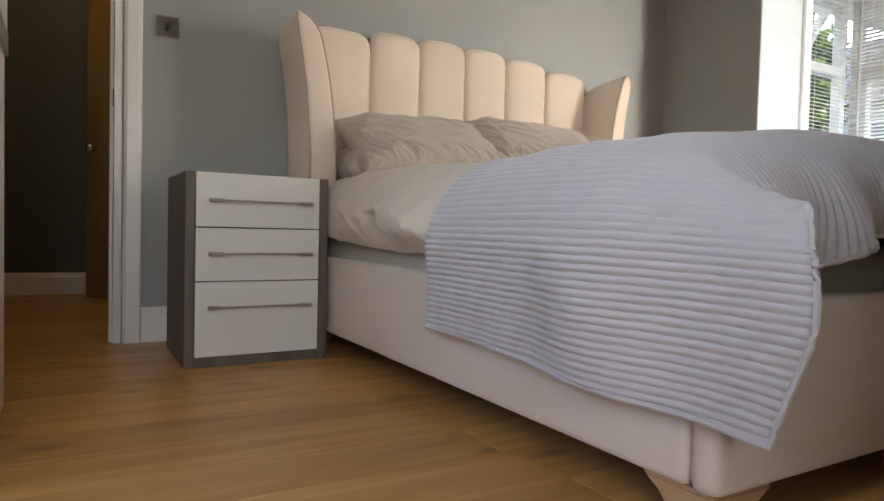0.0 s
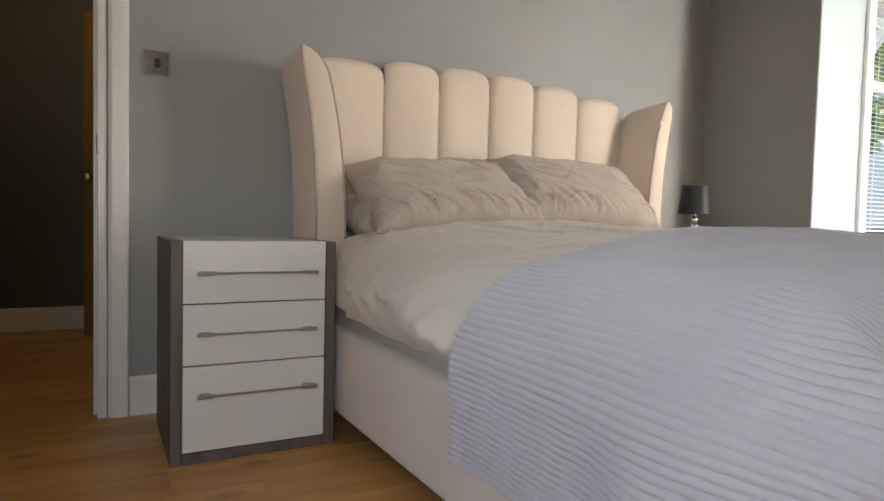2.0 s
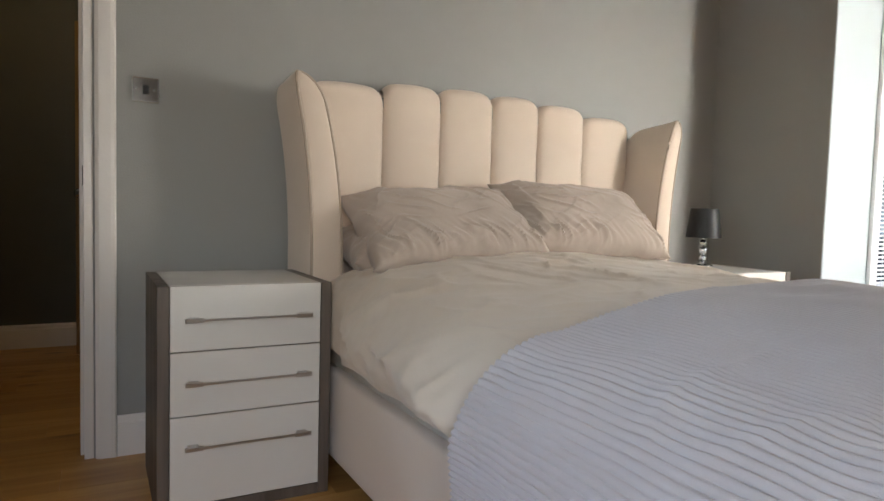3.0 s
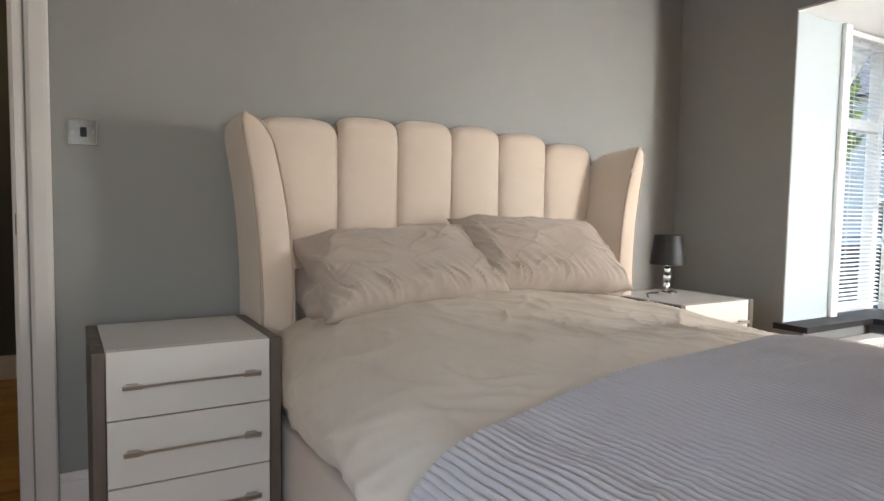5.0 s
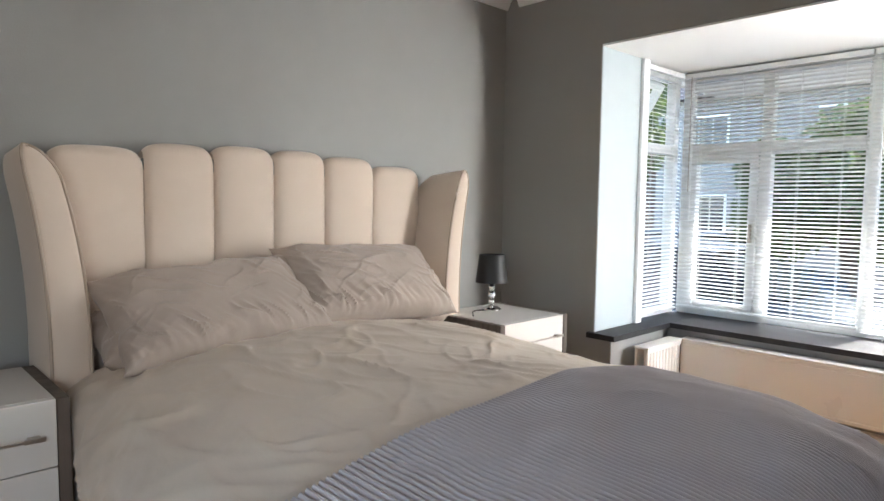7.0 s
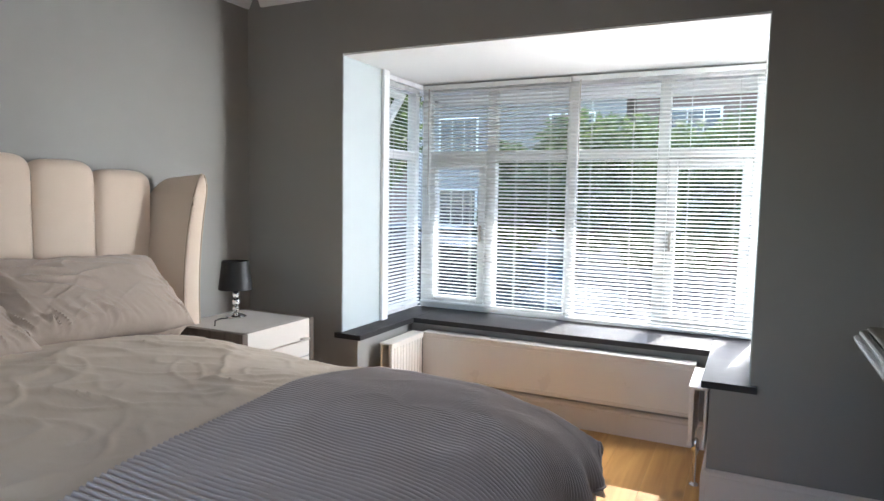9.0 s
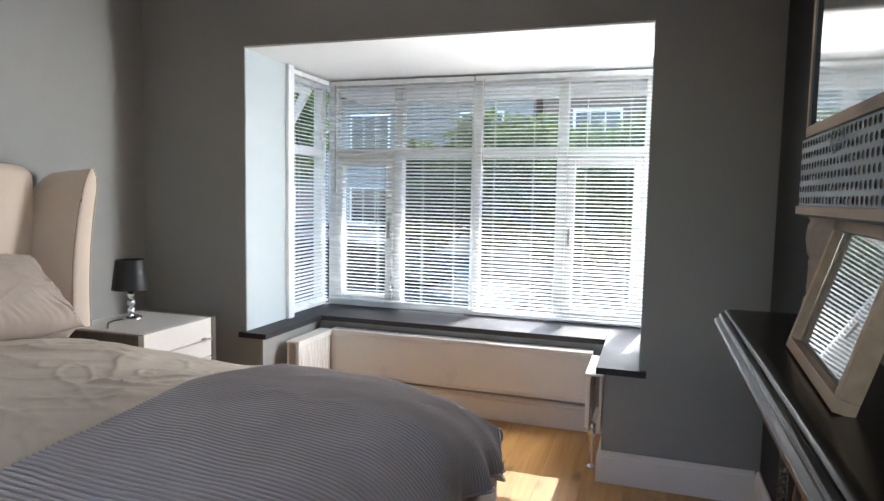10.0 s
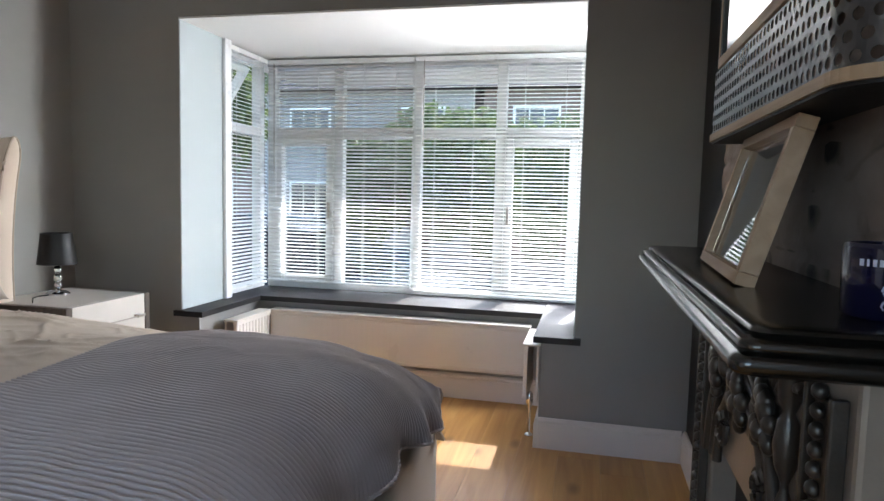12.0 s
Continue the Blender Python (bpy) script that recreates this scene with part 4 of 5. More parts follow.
# ---- fireplace ----
def plaster():
    """Old lime plaster and brick laid bare: pale patches, brown stains, pits."""
    m = surf("distressed_plaster", (0.40, 0.315, 0.265), (0.23, 0.18, 0.155), 6, 0.92, bump=0.006, bump_scale=16, fine=0.22)
    n, l = m.node_tree.nodes, m.node_tree.links
    p = n["Principled BSDF"]
    src = p.inputs["Base Color"].links[0].from_socket
    spot = n.new("ShaderNodeTexNoise")
    spot.inputs["Scale"].default_value, spot.inputs["Detail"].default_value = 3.1, 8
    r = n.new("ShaderNodeMapRange")
    r.inputs[1].default_value, r.inputs[2].default_value = 0.50, 0.60
    l.new(spot.outputs[0], r.inputs[0])
    mix = n.new("ShaderNodeMix")
    mix.data_type = "RGBA"
    l.new(r.outputs[0], mix.inputs[0])
    l.new(src, mix.inputs[6])
    mix.inputs[7].default_value = (0.055, 0.048, 0.045, 1)
    l.new(mix.outputs[2], p.inputs["Base Color"])
    return m


PLASTER = plaster()
structure("wall_chimney_breast", box(BREAST_X0, FIRE_WALL - 0.1, 0, BREAST_X1 - 0.02, BREAST_Y - 0.012, CEILING), PAINT_BLACK, "black edged core of the chimney breast", "wall")


def breast_skin(u, v):
    z = 0.9 + v * (CEILING - 0.9)
    far = BREAST_X1 - 0.02 + 0.022 * noise.noise(Vector((0, 0, z * 9))) + 0.012 * noise.noise(Vector((3, 0, z * 30)))
    x = BREAST_X0 + u * (far - BREAST_X0)
    lump = 0.006 * noise.noise(Vector((x * 7, 0, z * 9))) + 0.003 * noise.noise(Vector((x * 24, 2, z * 24)))
    course = 0.004 if (z % 0.075) < 0.008 else 0.0
    return Vector((x, BREAST_Y + lump - course - 0.004, z))


structure("wall_plaster", sheet(110, 170, breast_skin, -0.008), PLASTER, "bare distressed plaster and brick of the chimney breast", "wall", True)

FX0, FX1 = 0.962, 1.900       # the mantelshelf
FACE = -0.095                 # front of the iron surround
fire = thing("fireplace", "black cast-iron bedroom fireplace with reeded mantelshelf", "fireplace", (1.415, BREAST_Y, 0))
fire_off = Matrix.Translation((-1.415, -BREAST_Y, 0))


def fire_part(name, bm, material, label="", smooth=False, parent=None):
    bm.transform(fire_off)
    return part(name, bm, material, parent or fire, label, smooth)


def shelf_outline(inset):
    """Plan of the shelf with rounded front corners."""
    r = 0.014
    front = 0.026 - inset
    x0, x1 = FX0 + inset, FX1 - inset
    pts = [(x0, BREAST_Y + 0.004)]
    for k in range(17):
        q = math.pi - k / 16 * math.pi / 2
        pts.append((x0 + r + r * math.cos(q), front - r + r * math.sin(q)))
    for k in range(17):
        q = math.pi / 2 - k / 16 * math.pi / 2
        pts.append((x1 - r + r * math.cos(q), front - r + r * math.sin(q)))
    pts.append((x1, BREAST_Y + 0.004))
    return pts


def shelf_mesh():
    made = bmesh.new()
    prof = [(0.034, 1.0445), (0.018, 1.0505), (0.008, 1.0545), (0.002, 1.0590), (0.0, 1.0640), (0.0, 1.0725), (0.0012, 1.0765), (0.0075, 1.0780),
            (0.0078, 1.0790), (0.0050, 1.0805), (0.0042, 1.0850), (0.0048, 1.0895), (0.0065, 1.0920), (0.0135, 1.0930), (0.0138, 1.0942),
            (0.0112, 1.0955), (0.0105, 1.0985), (0.0115, 1.1015), (0.0145, 1.1035), (0.020, 1.1045)]
    rings = [[made.verts.new((x, y, 1.1045 - 0.76 * (1.1045 - z))) for x, y in shelf_outline(1.6 * i)] for i, z in prof]
    for p, q in zip(rings, rings[1:]):
        for k in range(len(p) - 1):
            made.faces.new((p[k], p[k + 1], q[k + 1], q[k]))
    for cap in (made.faces.new(rings[0]), made.faces.new(rings[-1])):
        for e in cap.edges:
            e.smooth = False
    return made


mantel = fire_part("mantelshelf", shelf_mesh(), SLATE, "polished black mantelshelf with reeded edge", True)
SX0, SX1 = 1.05, 1.755
fire_part("surround", box(SX0, BREAST_Y + 0.002, 0, 1.16, FACE, 1.0575, 0.006), IRON_PLATE, "cast-iron jamb")
fire_part("surround", box(1.645, BREAST_Y + 0.002, 0, SX1, FACE, 1.0575, 0.006), IRON_PLATE, "cast-iron jamb")
fire_part("frieze", box(1.161, BREAST_Y + 0.002, 0.78, 1.644, FACE - 0.004, 1.0575, 0.004), IRON_PLATE, "cast-iron frieze with relief")
fire_part("fire_back", box(1.161, BREAST_Y + 0.002, 0, 1.644, -0.14, 0.779), BLACK_SATIN, "dark fire opening")


def blob(bm, x, y, z, rx, ry, rz, turn=0.0):
    bmesh.ops.create_icosphere(bm, subdivisions=2, radius=1, matrix=Matrix.Translation((x, y, z)) @ Matrix.Rotation(turn, 4, "Y") @ Matrix.Diagonal((rx, ry, rz, 1)))


# beaded columns at the jambs
for cx in (1.105, 1.70):
    col = fire_part("beaded_column", box(cx - 0.024, FACE + 0.0005, 0.30, cx + 0.024, FACE + 0.010, 1.02, 0.003), IRON, "narrow panel with beads")
    for k in range(38):
        bm = bmesh.new()
        blob(bm, cx, FACE + 0.013, 0.33 + k * 0.0188, 0.0088, 0.008, 0.0088)
        fire_part("bead", bm, IRON, "", True, col)
    for ex in (-0.034, 0.034):
        fire_part("fillet", box(cx + ex - 0.004, FACE + 0.0005, 0.05, cx + ex + 0.004, FACE + 0.016, 1.028, 0.002), IRON)
# turned drops under the shelf
for dx in (1.205, 1.60):
    bm = lathe([(0.006, 0.80), (0.004, 0.812), (0.012, 0.828), (0.016, 0.842), (0.008, 0.856), (0.007, 0.866), (0.019, 0.885), (0.024, 0.91), (0.018, 0.935), (0.010, 0.945), (0.020, 0.96), (0.022, 0.99), (0.022, 1.03)], 18, (dx, FACE + 0.012, 0))
    bm.transform(Matrix.Translation((dx, FACE + 0.008, 0.027)) @ Matrix.Diagonal((0.62, 0.62, 1, 1)) @ Matrix.Translation((-dx, -FACE - 0.012, 0)))
    fire_part("drop_corbel", bm, IRON, "turned drop under the shelf", True)
# arched hood moulding with a fluted shell, and fruit swags beside it
for r, d, w in ((0.205, 0.020, 0.008), (0.180, 0.014, 0.006), (0.150, 0.010, 0.008)):
    pts = [(1.4175 + r * math.cos(q), FACE + d * 0.5, 0.77 + r * 1.05 * math.sin(q)) for q in (math.pi * k / 30 for k in range(31))]
    fire_part("arch_moulding", tube(pts, w, 8), IRON, "", True)
pts = [(1.17 + 0.495 * k / 60, FACE + 0.006, 1.005 + 0.003 * math.sin(k * 1.6)) for k in range(61)]
fire_part("rope_moulding", tube(pts, 0.006, 8), IRON, "twisted rope moulding", True)
rf = random.Random(12)
for cx, tilt in ((1.28, 1), (1.55, -1), (1.4175, 0)):
    swag = fire_part("relief_swag", box(cx - 0.036, FACE - 0.002, 0.875, cx + 0.036, FACE + 0.003, 0.995, 0.002), IRON, "cast panel with fruit and leaves")
    for k in range(16):
        bm = bmesh.new()
        q = rf.random() * 6.28
        s = rf.random() ** 0.5
        blob(bm, cx + 0.032 * s * math.cos(q), FACE + 0.012 + 0.010 * (1 - s), 0.935 + 0.055 * s * math.sin(q), 0.012 + 0.006 * rf.random(), 0.010, 0.013 + 0.008 * rf.random(), rf.random() * 3)
        fire_part("fruit", bm, IRON, "", True, swag)
    for k in range(7):
        bm = bmesh.new()
        q = math.pi * (0.1 + 0.8 * k / 6)
        blob(bm, cx + 0.045 * math.cos(q), FACE + 0.006, 0.965 + 0.035 * math.sin(q), 0.007, 0.006, 0.024, math.pi / 2 - q)
        fire_part("leaf", bm, IRON, "", True, swag)
for cx, cz in ((1.30, 0.84), (1.535, 0.84)):
    for k, rr in enumerate((0.030, 0.020)):
        pts = [(cx + rr * (1 - 0.012 * n) * math.cos(n * 0.4), FACE + 0.006 + k * 0.004, cz + rr * (1 - 0.012 * n) * math.sin(n * 0.4)) for n in range(18)]
        fire_part("scroll", tube(pts, 0.0055, 6), IRON, "curled scroll", True)
# grate and hearth
grate = thing("fire_grate", "black iron bars in the fire opening", "grate", (1.4175, -0.12, 0))
for k in range(5):
    part("bar", tube([(-0.22, 0.03, 0.16 + 0.05 * k), (0.22, 0.03, 0.16 + 0.05 * k)], 0.007, 8), IRON, grate)
for gx in (-0.22, 0.22):
    part("upright", box(gx - 0.01, 0.02, 0.0, gx + 0.01, 0.04, 0.40, 0.002), IRON, grate)

# box frame leaning on the mantelshelf
pic = thing("picture_frame", "pale wooden box picture frame leaning on the mantelshelf", "picture frame", (1.385, -0.034, 1.1075))
pic.rotation_euler = (radians(16), 0, radians(-2.8))
PW, PH, PD = 0.325, 0.196, 0.022
part("frame_bottom", box(-PW / 2, -PD, 0, PW / 2, 0, 0.015, 0.001), PALE_WOOD, pic)
part("frame_top", box(-PW / 2, -PD, PH - 0.015, PW / 2, 0, PH, 0.001), PALE_WOOD, pic)
for px in (-PW / 2, PW / 2 - 0.015):
    part("frame_side", box(px, -PD, 0.0152, px + 0.015, 0, PH - 0.0152, 0.001), PALE_WOOD, pic)
part("backing", box(-PW / 2 + 0.015, -PD, 0.0152, PW / 2 - 0.015, -PD + 0.003, PH - 0.0152), surf("print_mount", (0.50, 0.51, 0.50), (0.38, 0.39, 0.39), 9, 0.7), pic, "pale grey print")
part("glazing", box(-PW / 2 + 0.0152, -PD + 0.008, 0.0154, PW / 2 - 0.0152, -PD + 0.010, PH - 0.0154), GLAZE, pic, "reflecting glass")

# wall mirror on a rounded shelf with a perforated metal gallery
unit = thing("mirror_shelf", "wall mirror above a rounded wooden shelf with perforated black metal gallery", "mirror shelf", (1.3, BREAST_Y, 1.29))
uoff = Matrix.Translation((-1.3, -BREAST_Y, -1.29))


def unit_part(name, bm, material, label="", smooth=False):
    bm.transform(uoff)
    return part(name, bm, material, unit, label, smooth)


UX0, UX1, UY = 1.040, 1.652, -0.063


def rail_path(inset=0.0):
    """From the wall at the near end, round the corner, along the front and back to the wall."""
    r = 0.055
    pts = [(UX0 + inset, BREAST_Y + 0.004)]
    for k in range(9):
        q = math.pi - k / 8 * math.pi / 2
        pts.append((UX0 + inset + r + r * math.cos(q), UY - inset - r + r * math.sin(q)))
    pts += [(UX1 - inset, UY - inset), (UX1 - inset, BREAST_Y + 0.004)]
    return pts


unit_part("shelf_board", extrude(rail_path(), 2, 1.301, 1.313), PALE_WOOD, "pale wooden shelf board")
unit_part("underside", extrude(rail_path(0.003), 2, 1.2975, 1.3008), BLACK_SATIN, "black plate under the shelf board")
path = [Vector(p) for p in rail_path(0.004)]
lens_ = [0.0]
for p, q in zip(path, path[1:]):
    lens_.append(lens_[-1] + (q - p).length)


def on_path(s):
    s = min(max(s, 0), lens_[-1] - 1e-6)
    for k in range(len(path) - 1):
        if s <= lens_[k + 1]:
            f = (s - lens_[k]) / max(lens_[k + 1] - lens_[k], 1e-9)
            return path[k].lerp(path[k + 1], f)
    return path[-1]


made = bmesh.new()
CELL, HOLE, Z0 = 0.0171, 0.0057, 1.3135
for row in range(6):
    s = -CELL / 2 * (row % 2)
    while s < lens_[-1]:
        outer, inner = [], []
        for k in range(8):
            q = k * math.pi / 4
            sq = (1, 1, 0, -1, -1, -1, 0, 1)[k], (0, 1, 1, 1, 0, -1, -1, -1)[k]
            for ring, (du, dv) in ((outer, (sq[0] * CELL / 2, sq[1] * CELL / 2)), (inner, (HOLE * math.cos(q), HOLE * math.sin(q)))):
                p = on_path(s + CELL / 2 + du)
                ring.append(made.verts.new((p.x, p.y, Z0 + CELL * (row + 0.5) + dv)))
        for k in range(8):
            made.faces.new((outer[k], outer[(k + 1) % 8], inner[(k + 1) % 8], inner[k]))
        s += CELL
bmesh.ops.remove_doubles(made, verts=made.verts[:], dist=0.0004)
made.normal_update()
bmesh.ops.solidify(made, geom=made.faces[:], thickness=0.001)
unit_part("perforated_gallery", made, METAL_BLACK, "perforated black metal gallery with round holes")
MZ0, MZ1, MX0, MX1 = 1.4175, 2.05, 1.201, 1.613
unit_part("mirror_frame", box(MX0, BREAST_Y + 0.012, MZ0, MX1, UY, MZ0 + 0.016, 0.001), PALE_WOOD, "pale wooden mirror frame")
unit_part("mirror_frame", box(MX0, BREAST_Y + 0.012, MZ1 - 0.016, MX1, UY, MZ1, 0.001), PALE_WOOD)
for mx in (MX0, MX1 - 0.012):
    unit_part("mirror_frame", box(mx, UY - 0.008, MZ0 + 0.0162, mx + 0.012, UY, MZ1 - 0.0162, 0.001), PALE_WOOD)
    unit_part("frame_side", box(mx, BREAST_Y + 0.012, MZ0 + 0.0162, mx + 0.0118, UY - 0.0082, MZ1 - 0.0162), BLACK_SATIN, "black side of the mirror frame")
unit_part("inner_edge", box(MX1 - 0.026, BREAST_Y + 0.02, MZ0 + 0.0162, MX1 - 0.0122, UY - 0.0005, MZ1 - 0.0162), BLACK_SATIN, "black inner edge")
unit_part("mirror_glass", box(MX0 + 0.0122, BREAST_Y + 0.02, MZ0 + 0.0162, MX1 - 0.0262, UY - 0.004, MZ1 - 0.0162), MIRROR, "mirror glass")

# dark blue jar at the end of the shelf
jar = thing("candle_jar", "dark blue glazed jar with white marks on the mantelshelf", "jar", (1.06, -0.112, 1.105))
part("body", lathe([(0.030, 0), (0.034, 0.003), (0.035, 0.058), (0.033, 0.062), (0.030, 0.062), (0.029, 0.01)], 32), surf("blue_glaze", (0.005, 0.006, 0.03), (0.004, 0.004, 0.022), 5, 0.15, coat=0.3), jar, "", True)
WHITE_MARK = surf("white_print", (0.6, 0.62, 0.7), None, 20, 0.4)
for k in range(5):
    q = 2.75 - 0.14 * k
    w, h = (0.0016, 0.0032, 0.0026, 0.0016, 0.003)[k], 0.0055
    bm = box(-w / 2, -0.0005, -h / 2, w / 2, 0.0005, h / 2)
    bm.transform(Matrix.Translation((0.0352 * math.cos(q), 0.0352 * math.sin(q), 0.047)) @ Matrix.Rotation(q - math.pi / 2, 4, "Z"))
    part("mark", bm, WHITE_MARK, jar, "white printed mark")
pts = [(0.0354 * math.cos(2.7 - 0.05 * math.sin(k * 1.3)), 0.0354 * math.sin(2.7 - 0.05 * math.sin(k * 1.3)), 0.010 + 0.0026 * k) for k in range(11)]
part("mark", tube(pts, 0.0009, 5), WHITE_MARK, jar, "thin white printed line")


# ---- outside ----
GROUND = -0.55
structure("ground", box(-80, -150, GROUND - 0.3, 200, 150, GROUND - 0.12), surf("earth", (0.12, 0.10, 0.08), (0.08, 0.07, 0.05), 0.5, 0.95), "bare earth round the houses", "ground")
structure("pavement", box(5.0, -60, GROUND - 0.1, 9.5, 60, GROUND), surf("pale_paving", (0.105, 0.09, 0.08), (0.075, 0.064, 0.057), 0.8, 0.9, bump=0.002, bump_scale=30), "pale paved forecourt and pavement before the bay", "pavement")
structure("driveway", box(4.9, 1.7, GROUND + 0.002, 9.5, 60, GROUND + 0.006), surf("driveway_asphalt", (0.050, 0.052, 0.058), (0.036, 0.037, 0.041), 3, 0.9, bump=0.002, bump_scale=60), "dark asphalt drive beside the pale paving", "driveway")
structure("road", box(9.5, -60, GROUND - 0.11, 16.0, 60, GROUND - 0.10), surf("asphalt", (0.055, 0.057, 0.06), (0.04, 0.041, 0.044), 3, 0.9, bump=0.002, bump_scale=60), "grey asphalt street", "road")
structure("pavement_far", box(16.0, -60, GROUND - 0.1, 18.5, 60, GROUND + 0.01), surf("far_paving", (0.15, 0.145, 0.135), None, 0.8, 0.9), "pale pavement across the street", "pavement")
LEAF = surf("leaf_green", (0.06, 0.10, 0.028), (0.025, 0.05, 0.014), 1.2, 0.6, island=0.15)
ln, ll = LEAF.node_tree.nodes, LEAF.node_tree.links
thin = ln.new("ShaderNodeBsdfTranslucent")
thin.inputs["Color"].default_value = (0.12, 0.16, 0.06, 1)
both = ln.new("ShaderNodeMixShader")
both.inputs[0].default_value = 0.4
ll.new(ln["Principled BSDF"].outputs[0], both.inputs[1])
ll.new(thin.outputs[0], both.inputs[2])
ll.new(both.outputs[0], ln["Material Output"].inputs[0])
BARK = surf("bark", (0.12, 0.09, 0.065), (0.07, 0.05, 0.04), 8, 0.9, bump=0.006, bump_scale=30)


def leafy(centres, count, size, seed):
    """Many small folded leaves scattered in soft clumps."""
    rl = random.Random(seed)
    verts, faces = [], []
    for k in range(count):
        c, r = centres[rl.randrange(len(centres))]
        d = Vector((rl.gauss(0, 1), rl.gauss(0, 1), rl.gauss(0, 1))).normalized() * r * rl.random() ** 0.4
        p = Vector(c) + d
        m = Euler((rl.random() * 6.3, rl.random() * 6.3, rl.random() * 6.3)).to_matrix()
        s = size * (0.6 + 0.8 * rl.random())
        n = len(verts)
        for q in ((-s, 0, 0), (0, -s * 0.5, s * 0.15), (s, 0, 0), (0, s * 0.5, s * 0.15)):
            verts.append(p + m @ Vector(q))
        faces += [(n, n + 1, n + 2), (n, n + 2, n + 3)]
    me = bpy.data.meshes.new("leaves")
    me.from_pydata(verts, [], faces)
    made = bmesh.new()
    made.from_mesh(me)
    bpy.data.meshes.remove(me)
    return made


def tree(x, y, height, spread, seed, label):
    rt = random.Random(seed)
    t = thing("tree", label, "tree", (x, y, GROUND - 0.1))
    trunk = tube([(0, 0, 0), (0.05, 0.03, height * 0.3), (-0.04, 0.05, height * 0.55), (0.03, 0, height * 0.8)], 0.13, 10)
    part("trunk", trunk, BARK, t, "", True)
    cs = []
    for k in range(9):
        q = k * 2.4
        e = Vector((spread * 0.75 * math.cos(q), spread * 0.75 * math.sin(q), height * (0.5 + 0.055 * k)))
        part("limb", tube([(0, 0, height * (0.32 + 0.04 * k)), e * 0.5 + Vector((0, 0, height * 0.18)), e], 0.045, 6), BARK, t, "", True)
        cs.append((e, spread * (0.35 + 0.2 * rt.random())))
    cs.append((Vector((0, 0, height * 0.95)), spread * 0.5))
    part("crown", leafy(cs, 9000, 0.11, seed), LEAF, t, "green leafy crown")
    return t


tree(13.0, 3.4, 3.0, 1.7, 3, "green leafy street tree across the forecourt")
tree(8.0, 6.2, 4.6, 1.5, 5, "green leafy garden tree near the bay's side")
tree(17.5, 0.2, 3.4, 2.1, 8, "green leafy street tree on the far pavement")
for hy0, hy1, hx in ((-9.0, 4.0, 18.9),):
    cs = [(Vector((hx + 0.25 * math.sin(k * 2.1), hy0 + (hy1 - hy0) * k / 26, GROUND + 0.45 + 0.7 * (k % 3))), 0.62) for k in range(27)]
    tagged(part("hedge", leafy(cs, 16000, 0.09, 21), LEAF), "green hedge along the pavement across the street", "hedge", "", "stuff")

GLASS_DARK = surf("dark_window_glass", (0.03, 0.035, 0.045), None, 2, 0.08)
BRICK_FAR = surf("far_brickwork", (0.23, 0.17, 0.14), (0.18, 0.13, 0.11), 5, 0.9, bump=0.004, bump_scale=18)
RENDER_FAR = surf("far_render", (0.30, 0.29, 0.275), (0.25, 0.24, 0.23), 2, 0.9)
ROOF_TILE = surf("far_roof_tiles", (0.10, 0.085, 0.085), (0.07, 0.06, 0.06), 6, 0.85, bump=0.01, bump_scale=9)


def house(x, y, wide, wall_material, label):
    h = thing("house", label, "house", (x, y, GROUND), "houses across the street")
    part("wall", box(0, -wide / 2, -0.1, 8, wide / 2, 5.2), wall_material, h)
    part("roof", extrude([(-0.4, 5.2), (8.4, 5.2), (4.0, 8.2)], 1, -wide / 2 - 0.2, wide / 2 + 0.2), ROOF_TILE, h, "grey-brown tiled roof")
    for wy in (-wide * 0.27, wide * 0.27):
        for wz in (0.8, 3.3):
            win = part("window", box(-0.06, wy - 0.75, wz, 0.05, wy + 0.75, wz + 1.35, 0.01), UPVC, h, "white framed window")
            for k in range(3):
                part("pane", box(-0.075, wy - 0.68 + k * 0.46, wz + 0.07, -0.055, wy - 0.26 + k * 0.46, wz + 1.28), GLASS_DARK, win)
    door = part("door", box(-0.06, -0.45, 0, 0.05, 0.45, 2.05, 0.01), BLACK_SATIN, h, "dark front door")
    return h


for k, hy in enumerate((-15.5, -7.8, -0.1, 7.6, 15.3, 23.0)):
    house(21.0, hy, 7.4, (BRICK_FAR, RENDER_FAR)[k % 2], ("pale-brick terraced house with grey-brown tiled roof", "pale rendered terraced house with grey-brown tiled roof")[k % 2])


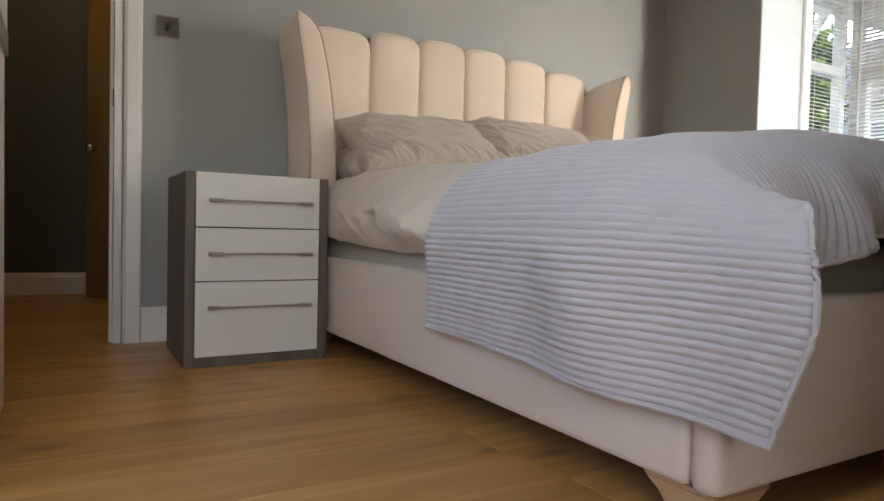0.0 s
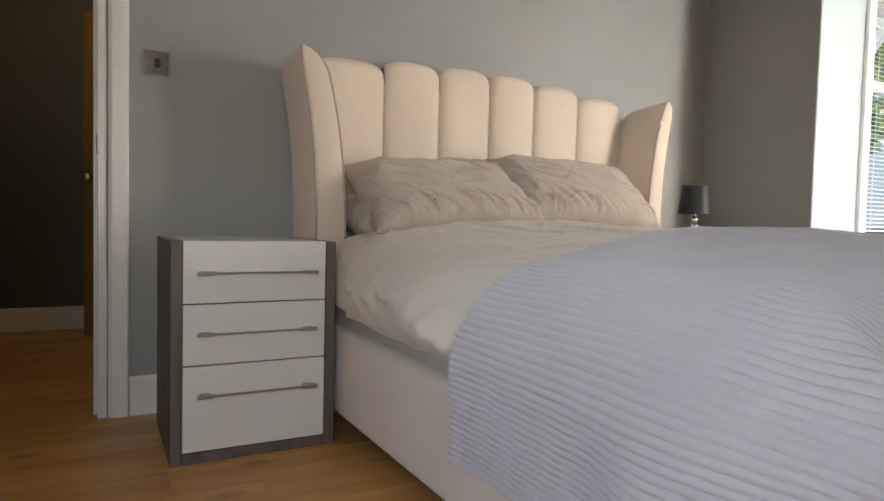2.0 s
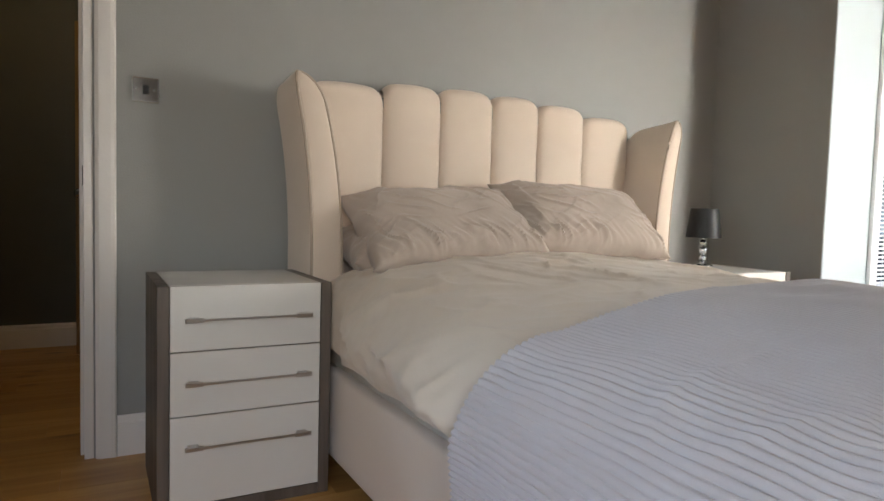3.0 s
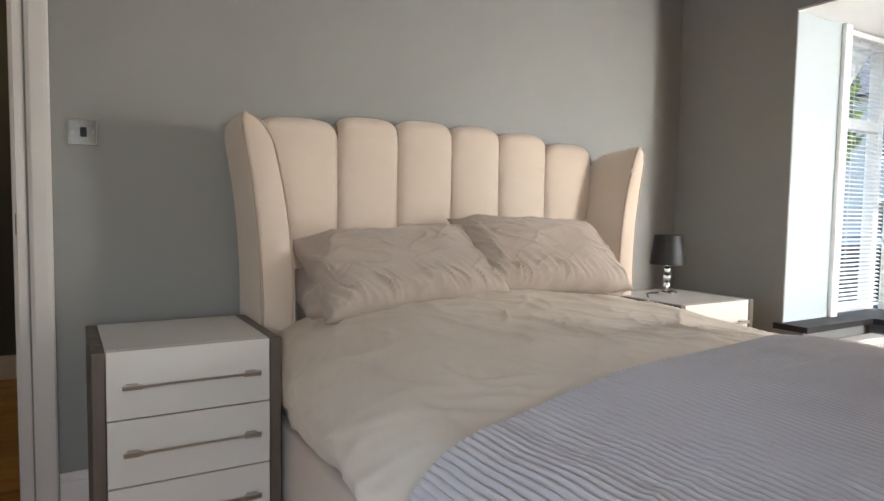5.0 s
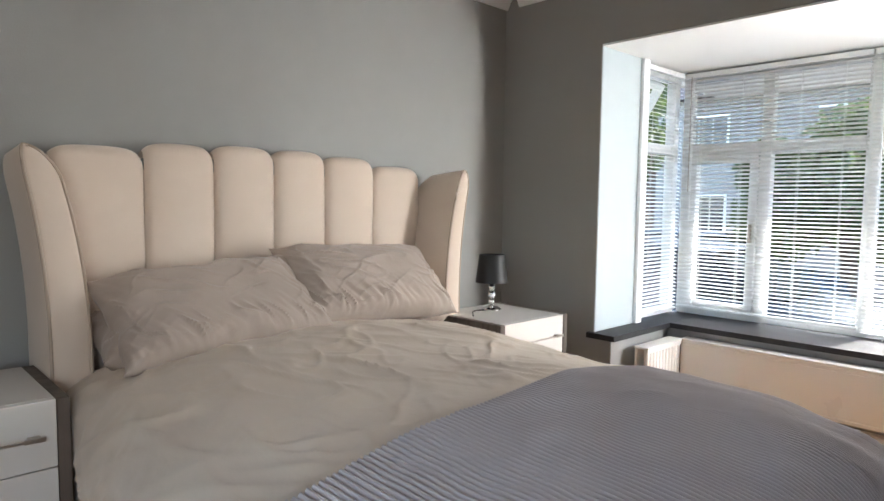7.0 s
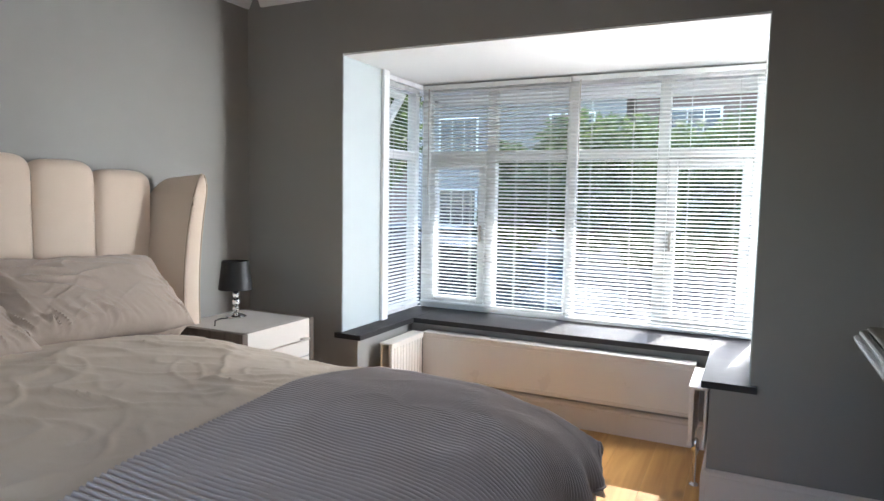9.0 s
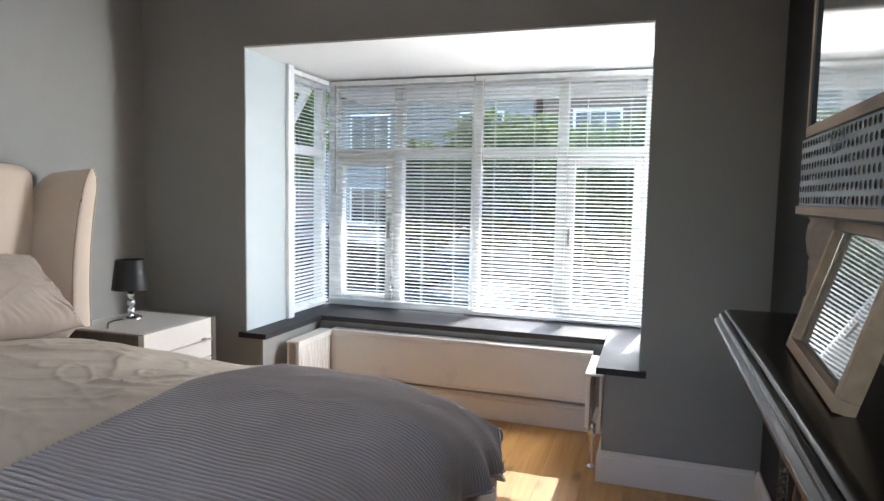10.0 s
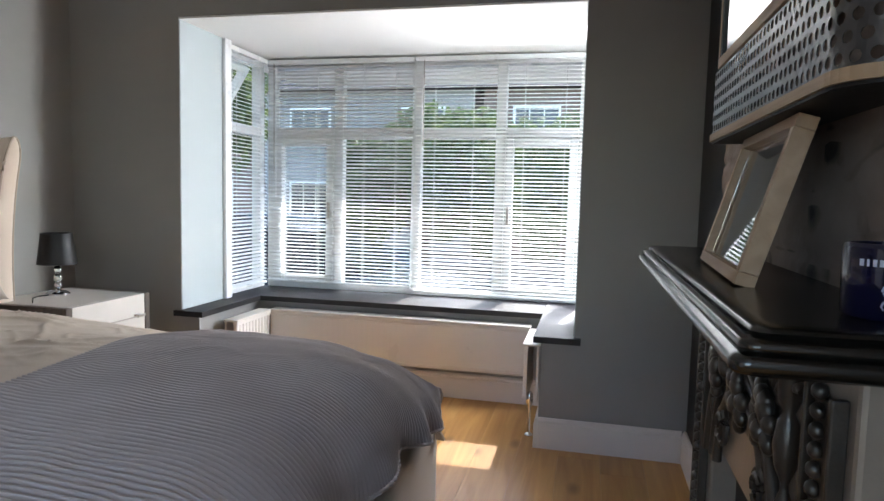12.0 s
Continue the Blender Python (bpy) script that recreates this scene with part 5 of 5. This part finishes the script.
def car(x, y, colour, label):
    """A parked saloon, its length along y."""
    c = thing("car", label, "car", (x, y, GROUND - 0.1), "parked cars")
    paint = surf("car_paint", colour, None, 2, 0.25, coat=0.6)
    prof = [(-2.1, 0.35), (-2.15, 0.6), (-2.0, 0.82), (-1.1, 0.95), (1.75, 0.98), (2.1, 0.85), (2.15, 0.5), (2.05, 0.3)]
    part("body", extrude(prof, 0, -0.85, 0.85, 0.06), paint, c, "", True)
    part("cabin", extrude([(-1.15, 0.94), (-0.45, 1.40), (0.95, 1.44), (1.75, 0.97)], 0, -0.70, 0.70, 0.07), GLASS_DARK, c, "dark glazed cabin", True)
    part("roof_panel", extrude([(-0.45, 1.405), (-0.30, 1.45), (0.85, 1.48), (0.98, 1.445)], 0, -0.66, 0.66, 0.01), paint, c)
    for wx in (-0.80, 0.80):
        for wy in (-1.35, 1.30):
            bm = lathe([(0.20, -0.1), (0.32, -0.1), (0.335, -0.06), (0.335, 0.06), (0.32, 0.1), (0.20, 0.1)], 24)
            bm.transform(Matrix.Translation((wx, wy, 0.335)) @ Matrix.Rotation(radians(90), 4, "Y"))
            w = part("wheel", bm, BLACK_SATIN, c, "black tyre", True)
            bm = lathe([(0.03, -0.11), (0.19, -0.105), (0.20, 0.09), (0.03, 0.11)], 20)
            bm.transform(Matrix.Translation((wx, wy, 0.335)) @ Matrix.Rotation(radians(90), 4, "Y"))
            part("rim", bm, CHROME, w, "silver rim", True)
    return c


car(11.0, 5.2, (0.10, 0.16, 0.24), "dark blue parked car on the street")
car(7.7, 3.6, (0.05, 0.07, 0.10), "dark blue parked car on the drive")
car(7.4, 8.9, (0.42, 0.50, 0.56), "pale blue parked car on the forecourt")


# ---- floorboards ----
BOARD = 0.19
share = {}
rngb = random.Random(4)
floor = tagged(new("floor"), "oak plank floor with knots and fine dark joints", "floor", "", "structure")
y = FIRE_WALL - 8 * BOARD
while y < HALL_Y - 0.01:
    if y + BOARD <= FIRE_WALL + 0.01:
        right = BREAST_X0 + 0.05
    elif y > BED_WALL + 0.1:
        right = 1.55
    elif LOW_Y0 - BOARD < y < LOW_Y1:
        right = LOW_X + 0.1
    else:
        right = W + 0.1
    x = BACK_WALL - rngb.random() * 1.6
    while x < right:
        length = rngb.choice((1.5, 1.8, 2.1))
        x0, x1 = max(x, BACK_WALL - 0.05), min(x + length, right)
        key = round(x1 - x0, 2)
        if key > 0.03:
            if key not in share:
                share[key] = mesh_of("plank", box(0, 0, -0.02, key - 0.0008, BOARD - 0.0008, 0.0, 0.0006, segments=1), FLOOR_OAK)
            ob = new("plank", share[key])
            ob.parent = floor
            ob.location = (x0, y, 0)
        x += length
    y += BOARD
